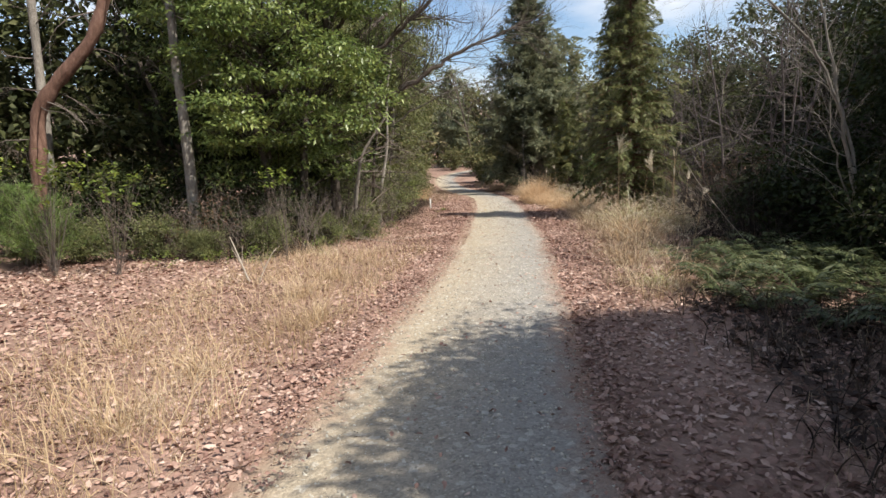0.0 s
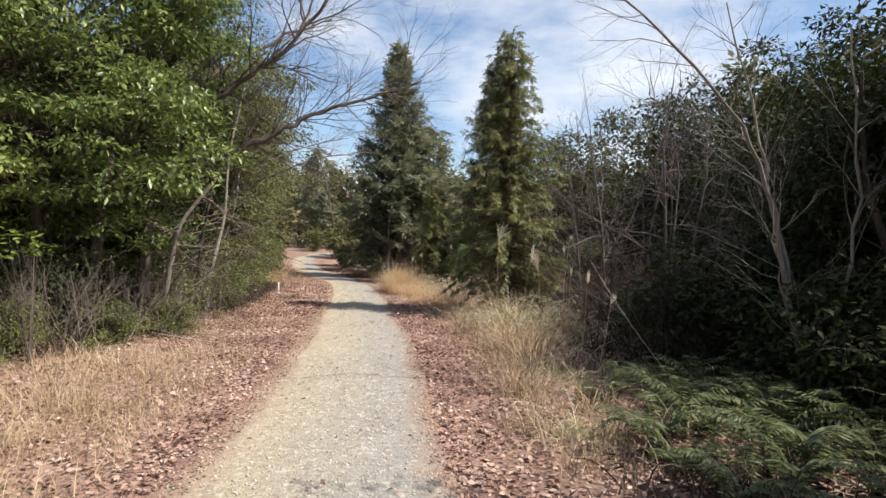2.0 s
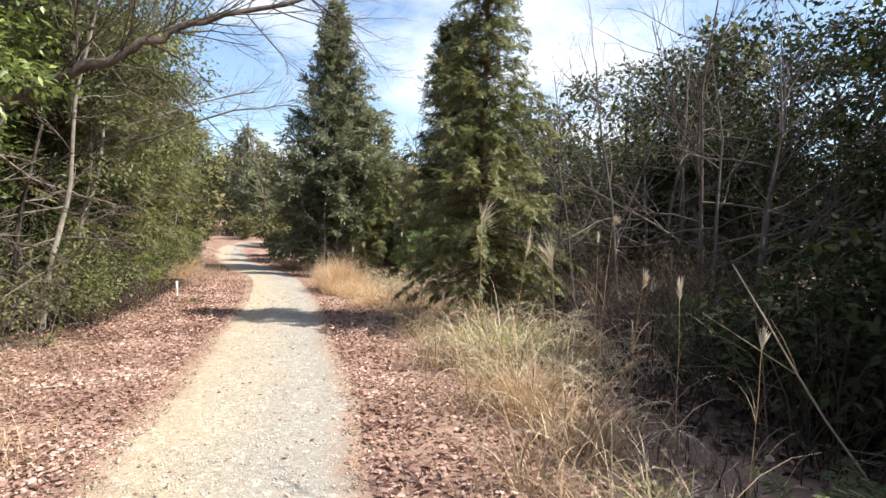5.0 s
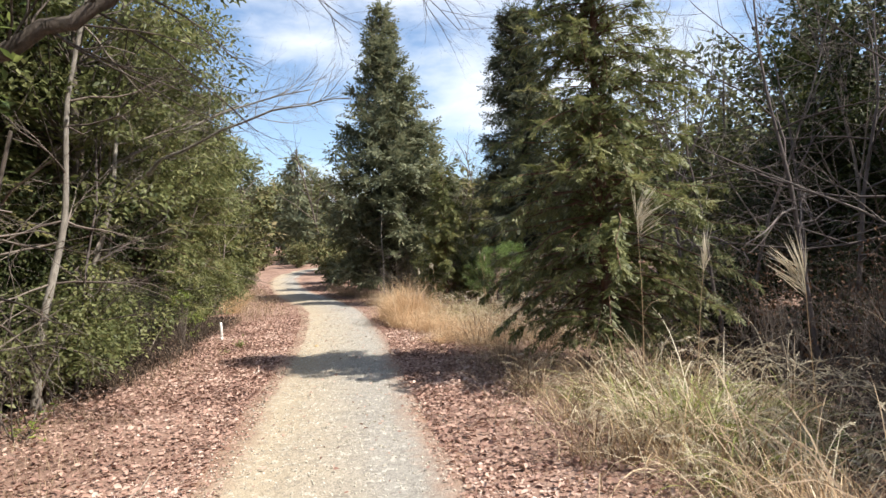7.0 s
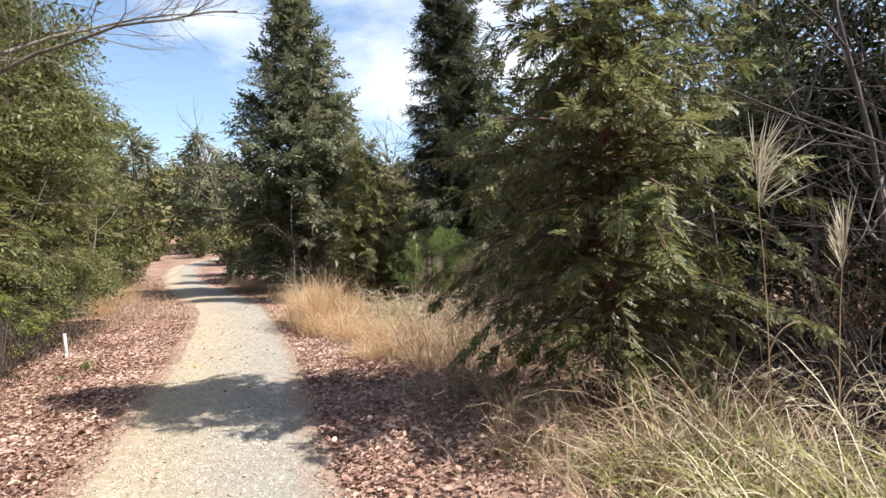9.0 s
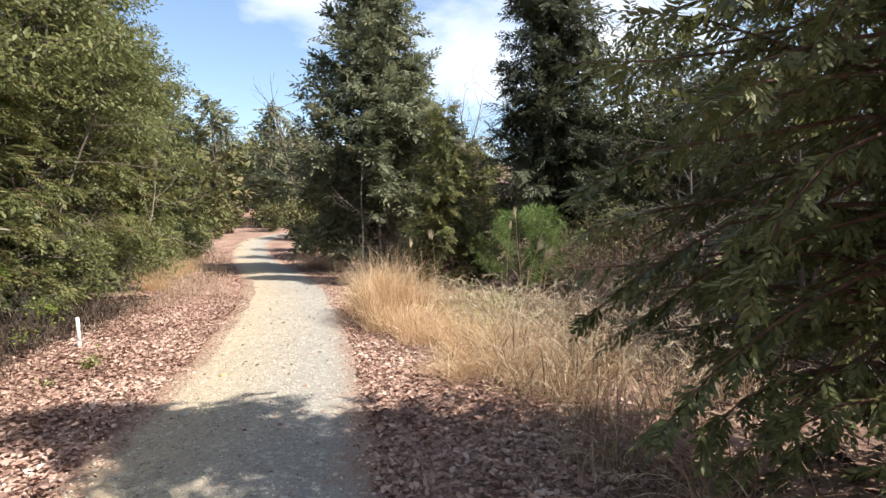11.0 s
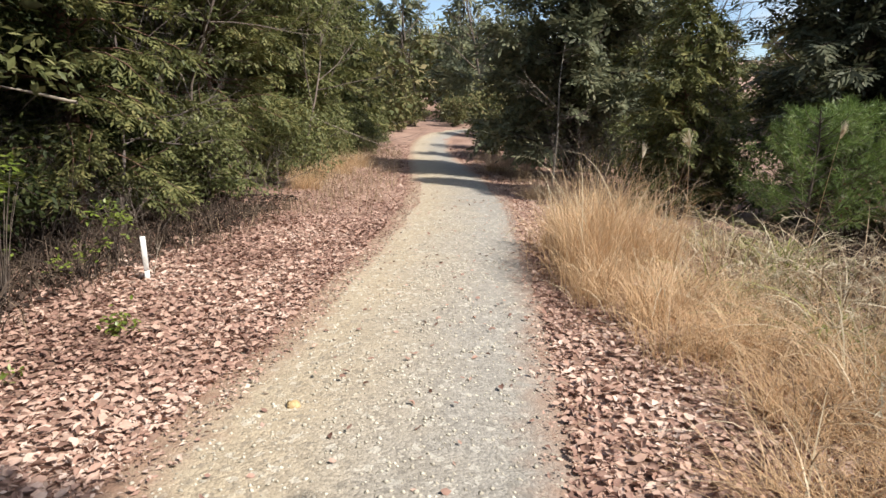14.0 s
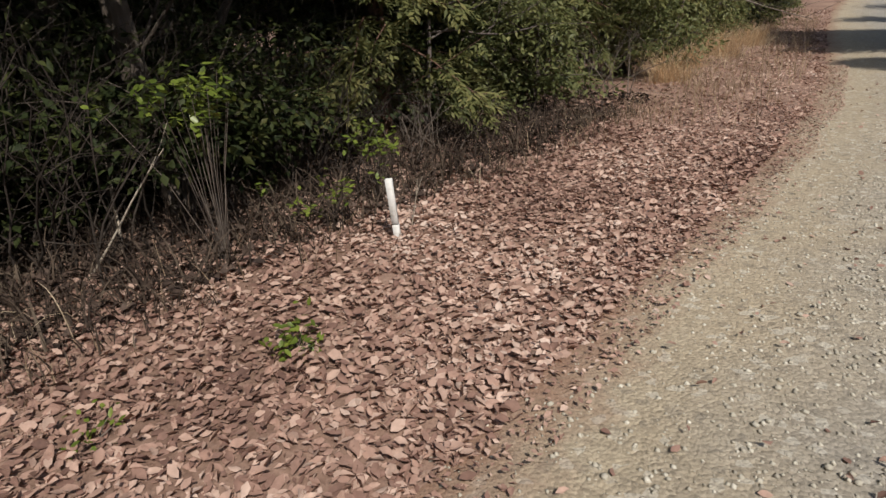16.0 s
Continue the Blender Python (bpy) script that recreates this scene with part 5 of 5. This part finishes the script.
def young_pine(x, y, h, rad, seed):
    rng = np.random.default_rng(seed)
    t = thing("young_pine", "bushy bright green young pine behind golden grass", "tree", x, y, float(ground_z(x, y)) - 0.02)
    g, gl = Geo(), Geo()
    tube(g, wander(rng, (0, 0, 0), (0, 0, 1), h * 0.95, 5, 0.03), np.linspace(0.03, 0.008, 6), 7)
    part("trunk", g, M_BARK, t, smooth=True)
    gb = Geo()
    for i in range(80):
        f = 0.12 + 0.86 * (i + rng.random()) / 80
        a = rng.uniform(0, 6.28)
        r = rad * (1 - f) ** 0.55 * rng.uniform(0.6, 1.1) + 0.08
        b = wander(rng, (0, 0, f * h * 0.92), (math.cos(a), math.sin(a), 0.35), r, 3, 0.1, 0.12)
        tube(gb, b, [0.008, 0.006, 0.005, 0.003], 3)
        m = 110
        s = rng.random(m) * 2.0 + 0.99
        k = np.minimum(s.astype(int), 2)
        P = b[k] + (b[k + 1] - b[k]) * (s - k)[:, None]
        D = unit(unit(b[3] - b[2])[None] * 0.7 + rand_dirs(rng, m) * 0.9)
        leaves(gl, P, D, rand_dirs(rng, m), rng.uniform(0.09, 0.16, m), 0.006, 0.0)
    part("bough", gb, M_BARK, t)
    part("needle", gl, M_PINE, t)
    return t


yp = young_pine(6.9, 25.4, 1.95, 1.35, 95)
copy_thing(yp, at(7.6, 25.9, 100, 1.1))
copy_thing(yp, at(6.2, 12.0, 40, 0.55))
copy_thing(yp, at(-6.6, 9.9, 40, 0.7))
copy_thing(yp, at(-7.5, 10.6, 140, 0.8))


def pampas(x, y, h, lean, seed, plume=0.35):
    """A tall reed: thin stalk, a few long leaves, a drooping silver plume."""
    rng = np.random.default_rng(seed)
    t = thing("silver_grass", "tall dry silver grass stalk with a feathery plume", "grass", x, y, float(ground_z(x, y)) - 0.02, "silver grass on the verge")
    a = rng.uniform(0, 6.28)
    d = np.array([math.cos(a) * lean, math.sin(a) * lean, 1])
    p = wander(rng, (0, 0, 0), d, h, 7, 0.025, -0.012)
    g = Geo()
    tube(g, p, np.linspace(0.005, 0.002, 8), 4)
    stalk = part("stalk", g, M_STRAW, t)
    g = Geo()
    n = 9
    k = rng.integers(1, 5, n)
    b = rng.uniform(0, 6.28, n)
    arcs(g, p[k], b, rng.uniform(0.25, 0.55, n), 1.25, rng.uniform(0.8, 2.2, n), 0.008, rng.normal(0, 0.4, (n, 3)))
    tagged(part("blade", g, M_STRAW_GREY, stalk), kind="stuff")
    g = Geo()
    end = unit(p[-1] - p[-2])
    n = 64
    f = rng.random(n)
    P = p[-1] + end * (f * plume * 0.6)[:, None] - end * plume * 0.15
    droop = np.array([math.cos(a), math.sin(a), -0.1])
    leaves(g, P, end[None] * 1.0 + droop[None] * rng.uniform(0.0, 1.5, (n, 1)) ** 1.4 + rng.normal(0, 0.13, (n, 3)), rand_dirs(rng, n), rng.uniform(0.3, 0.75, n) * (0.12 + plume), 0.0065, 0.0)
    part("plume", g, M_PLUME, stalk)
    return t


for x, y, h, ln, s, pl in ((4.0, 13.45, 1.7, 0.1, 101, 0.42), (4.55, 13.45, 1.4, 0.14, 102, 0.36), (4.4, 12.0, 1.3, 0.1, 103, 0.32), (4.35, 11.2, 1.75, 0.02, 104, 0.06), (4.6, 11.6, 1.6, 0.12, 105, 0.05), (5.1, 11.9, 1.1, 0.3, 106, 0.1),
                           (5.3, 21.3, 1.7, 0.2, 107, 0.1), (5.0, 20.6, 1.1, 0.25, 108, 0.14), (4.7, 23.6, 1.3, 0.15, 109, 0.12), (5.6, 22.4, 1.2, 0.3, 110, 0.16), (4.3, 24.3, 1.15, 0.1, 111, 0.12), (3.9, 9.6, 1.2, 0.2, 112, 0.12), (3.7, 8.8, 1.0, 0.3, 113, 0.1), (5.8, 23.4, 1.5, 0.1, 114, 0.12), (4.1, 10.4, 1.3, 0.2, 115, 0.1), (5.3, 18.9, 1.5, 0.2, 116, 0.06), (6.0, 21.6, 1.6, 0.35, 117, 0.08), (5.5, 19.8, 1.2, 0.4, 118, 0.1), (6.2, 20.2, 1.4, 0.25, 119, 0.08)):
    pampas(x, y, h, ln, s, pl)


# ---- marker post ----
def box(g, x0, x1, y0, y1, z0, z1, c=0.003):
    bm = bmesh.new()
    bmesh.ops.create_cube(bm, size=1)
    for v in bm.verts:
        v.co = ((x0 + x1) / 2 + v.co.x * (x1 - x0), (y0 + y1) / 2 + v.co.y * (y1 - y0), (z0 + z1) / 2 + v.co.z * (z1 - z0))
    bmesh.ops.bevel(bm, geom=bm.edges[:], offset=c, segments=1, affect="EDGES")
    bmesh.ops.triangulate(bm, faces=bm.faces[:])
    g.add([v.co[:] for v in bm.verts], [[v.index for v in f.verts] for f in bm.faces])
    bm.free()


post = thing("marker_post", "white painted wooden marker post leaning among dead leaves", "post", -0.38, 22.27, float(ground_z(-0.38, 22.27)))
post.rotation_euler = (radians(3), radians(-3), radians(28))
g = Geo()
box(g, -0.02, 0.02, -0.017, 0.017, -0.08, 0.095)
box(g, -0.021, 0.021, -0.018, 0.018, 0.1, 0.39)
shaft = part("shaft", g, M_POST, post)
g = Geo()
box(g, -0.0195, 0.0195, -0.0165, 0.0165, 0.094, 0.101, 0.001)
part("groove", g, M_POSTMARK, shaft, "dark groove round the foot")


# ---- small plants, sticks and stones ----
def sprig(x, y, z, n, w, seed, mat=M_LIGHT, leaf=0.05, name="green_sprig", label="small bright green seedling among dead leaves", stem=0.1):
    rng = np.random.default_rng(seed)
    t = thing(name, label, "plant", x, y, float(ground_z(x, y)) - 0.01)
    gs, gl = Geo(), Geo()
    c = np.array([0, 0, z])
    for i in range(max(4, n // 9)):
        e = c + rng.normal(0, 1, 3) * [w, w, w * 0.5]
        e[2] = max(e[2], 0.03)
        tube(gs, [(rng.normal(0, 0.01), rng.normal(0, 0.01), 0), (e * [0.5, 0.5, 0.6]), e], [0.004, 0.003, 0.002], 3)
        m = 9
        P = e + rng.normal(0, 0.035, (m, 3))
        D = rand_dirs(rng, m) * [1, 1, 0.4]
        broad_leaves(gl, P, D, unit(rand_dirs(rng, m) * 0.5 + [0, 0, 1]), leaf * rng.uniform(0.7, 1.2, m), leaf * 0.5, 0.06)
    part("stem", gs, M_TWIG, t)
    tagged(part("leaf", gl, mat, t), kind="stuff")
    return t


sprig(0.09, 21.04, 0.07, 110, 0.05, 121, leaf=0.045)
sprig(-0.1, 20.25, 0.04, 20, 0.03, 122, leaf=0.035)
sprig(-0.95, 22.75, 0.5, 150, 0.1, 123, leaf=0.055, name="green_shrub", label="sprawling bright green leafy shoots at the thicket's edge")
sprig(-1.0, 22.3, 0.2, 110, 0.18, 124, leaf=0.05, name="green_shrub", label="sprawling bright green leafy shoots at the thicket's edge")
sprig(-1.0, 21.45, 0.98, 190, 0.13, 125, leaf=0.065, name="green_shrub", label="bright green leafy branch before the dark thicket")
sprig(-2.7, 10.2, 1.4, 110, 0.16, 126, leaf=0.08, name="green_shrub", label="bright green leafy branch before the dark thicket")
sprig(-6.1, 9.2, 1.75, 260, 0.3, 127, leaf=0.085, name="green_shrub", label="bright green leafy branch before the dark thicket")
sprig(-5.1, 9.2, 1.45, 220, 0.28, 128, leaf=0.085, name="green_shrub", label="bright green leafy branch before the dark thicket")
for sx, sy, sk in ((-3.3, 10.3, 141), (-3.9, 10.2, 142), (-2.3, 11.3, 143), (-4.7, 9.9, 144), (-1.6, 12.9, 145), (-1.35, 15.4, 146)):
    sprig(sx, sy, 0.16, 130, 0.16, sk, leaf=0.05, name="green_shrub", label="low yellow-green leafy plant at the wood's edge")
sprig(-3.6, 3.9, 0.1, 60, 0.12, 129, M_GRASS, 0.05)


def stick(x, y, z, a, tilt, length, r, seed, mat=M_TWIG_PALE, label="bleached dead stick standing in the verge", fork=2):
    rng = np.random.default_rng(seed)
    t = thing("dead_stick", label, "stick", x, y, float(ground_z(x, y)) + z)
    g = Geo()
    d = np.array([math.cos(a) * math.cos(tilt), math.sin(a) * math.cos(tilt), math.sin(tilt)])
    p = wander(rng, (0, 0, 0), d, length, 5, 0.06)
    tube(g, p, np.linspace(r, r * 0.4, 6), 5)
    for i in range(fork):
        k = rng.integers(2, 5)
        tube(g, wander(rng, p[k], d + rand_dirs(rng, 1)[0] * 0.8, length * 0.35, 3, 0.1), np.linspace(r * 0.5, r * 0.2, 4), 4)
    part("branch", g, mat, t)


stick(-2.75, 8.3, -0.03, 2.6, 1.05, 0.85, 0.018, 131)
stick(-2.65, 8.3, -0.03, 0.6, 1.2, 0.6, 0.014, 132)
stick(4.75, 8.7, -0.05, 3.0, 1.05, 1.9, 0.009, 133)
stick(-1.9, 15.2, 0.6, 0.3, 0.7, 1.1, 0.013, 134, label="pale dead bough leaning in the thicket")
stick(-0.9, 13.0, 0.01, 0.2, 0.02, 1.2, 0.014, 135, label="dead stick lying on the leaves")
stick(-0.95, 12.2, 0.015, 2.9, 0.03, 0.9, 0.012, 136, label="dead stick lying on the leaves")
stick(-0.45, 22.5, 0.0, 0.8, 1.3, 0.35, 0.005, 137)
stick(-1.75, 21.2, 0.0, 2.4, 0.9, 1.0, 0.012, 138)
stick(-1.55, 20.9, 0.0, 0.9, 0.8, 0.9, 0.009, 139)
stick(-1.4, 23.1, 1.5, 3.3, 0.25, 0.9, 0.02, 140, label="pale broken bough caught in the cypress")


def stone_mesh(seed, r, flat=0.6):
    bm = bmesh.new()
    bmesh.ops.create_icosphere(bm, subdivisions=2, radius=1)
    for v in bm.verts:
        d = 1 + 0.32 * noise.noise(v.co * 1.3 + Vector((seed, 0, 0))) + 0.1 * noise.noise(v.co * 3.1)
        v.co = Vector((v.co.x * r * d, v.co.y * r * d * 0.8, v.co.z * r * d * flat))
    g = Geo()
    bm.verts.index_update()
    g.add([v.co[:] for v in bm.verts], [[v.index for v in f.verts] for f in bm.faces])
    bm.free()
    return g


def stone(x, y, r, mat, seed, label, flat=0.6):
    return tagged(new("stone", stone_mesh(seed, r, flat).mesh("stone", mat, True)), label, "stone")


s = stone(1.5, 20.1, 0.038, M_SANDSTONE, 3.0, "small ochre stone lying on the gravel")
s.location = (1.5, 20.1, float(top_z(1.5, 20.1)) + 0.008)
s = stone(1.75, 19.7, 0.05, M_ROCK, 5.0, "pale flat stone lying on the gravel")
s.location = (1.32, 18.9, float(top_z(1.32, 18.9)) + 0.008)
s = stone(0, 0, 0.75, M_ROCK, 9.0, "pale boulder beside the distant bend", 0.7)
s.location = (-3.2, 62.0, float(ground_z(-3.2, 62)) + 0.3)

# single leaves and stones where the walk ends
lm = []
for k in range(5):
    g = Geo()
    rk = np.random.default_rng(150 + k)
    broad_leaves(g, np.zeros((1, 3)), np.array([[1.0, 0, 0.05]]), np.array([[0, 0, 1.0]]), 0.065, 0.036, 0.05 + 0.06 * k)
    lm.append(g.mesh("leaf", M_LITTER_1))
wr = random.Random(9)
for k in range(280):
    y = wr.uniform(18.2, 23.5)
    e = -wr.uniform(0.85, 2.6)
    x = float(centre(y)) + e
    ob = new("leaf", lm[k % 5])
    ob.matrix_basis = pose(x, y, float(top_z(x, y)) + 0.022, wr.uniform(-16, 16), wr.uniform(-16, 16), wr.uniform(0, 360)) @ Matrix.Scale(wr.uniform(0.8, 1.2), 4)
    ob.parent = ground
sm = []
for k in range(5):
    bm = bmesh.new()
    bmesh.ops.create_icosphere(bm, subdivisions=1, radius=1)
    bm.verts.index_update()
    rk = random.Random(k)
    g = Geo()
    g.add([(v.co.x * rk.uniform(0.8, 1.3), v.co.y * rk.uniform(0.6, 1.0), v.co.z * rk.uniform(0.5, 0.75)) for v in bm.verts], [[v.index for v in f.verts] for f in bm.faces])
    bm.free()
    sm.append(g.mesh("stone", M_STONE))
for k in range(280):
    y = wr.uniform(17.5, 23.5)
    x = float(centre(y)) + max(-0.85, min(0.85, wr.gauss(0, 0.5)))
    ob = new("stone", sm[k % 5])
    ob.matrix_basis = pose(x, y, float(top_z(x, y)) + 0.004, 0, 0, wr.uniform(0, 360)) @ Matrix.Scale(wr.uniform(0.007, 0.017), 4)
    ob.parent = road
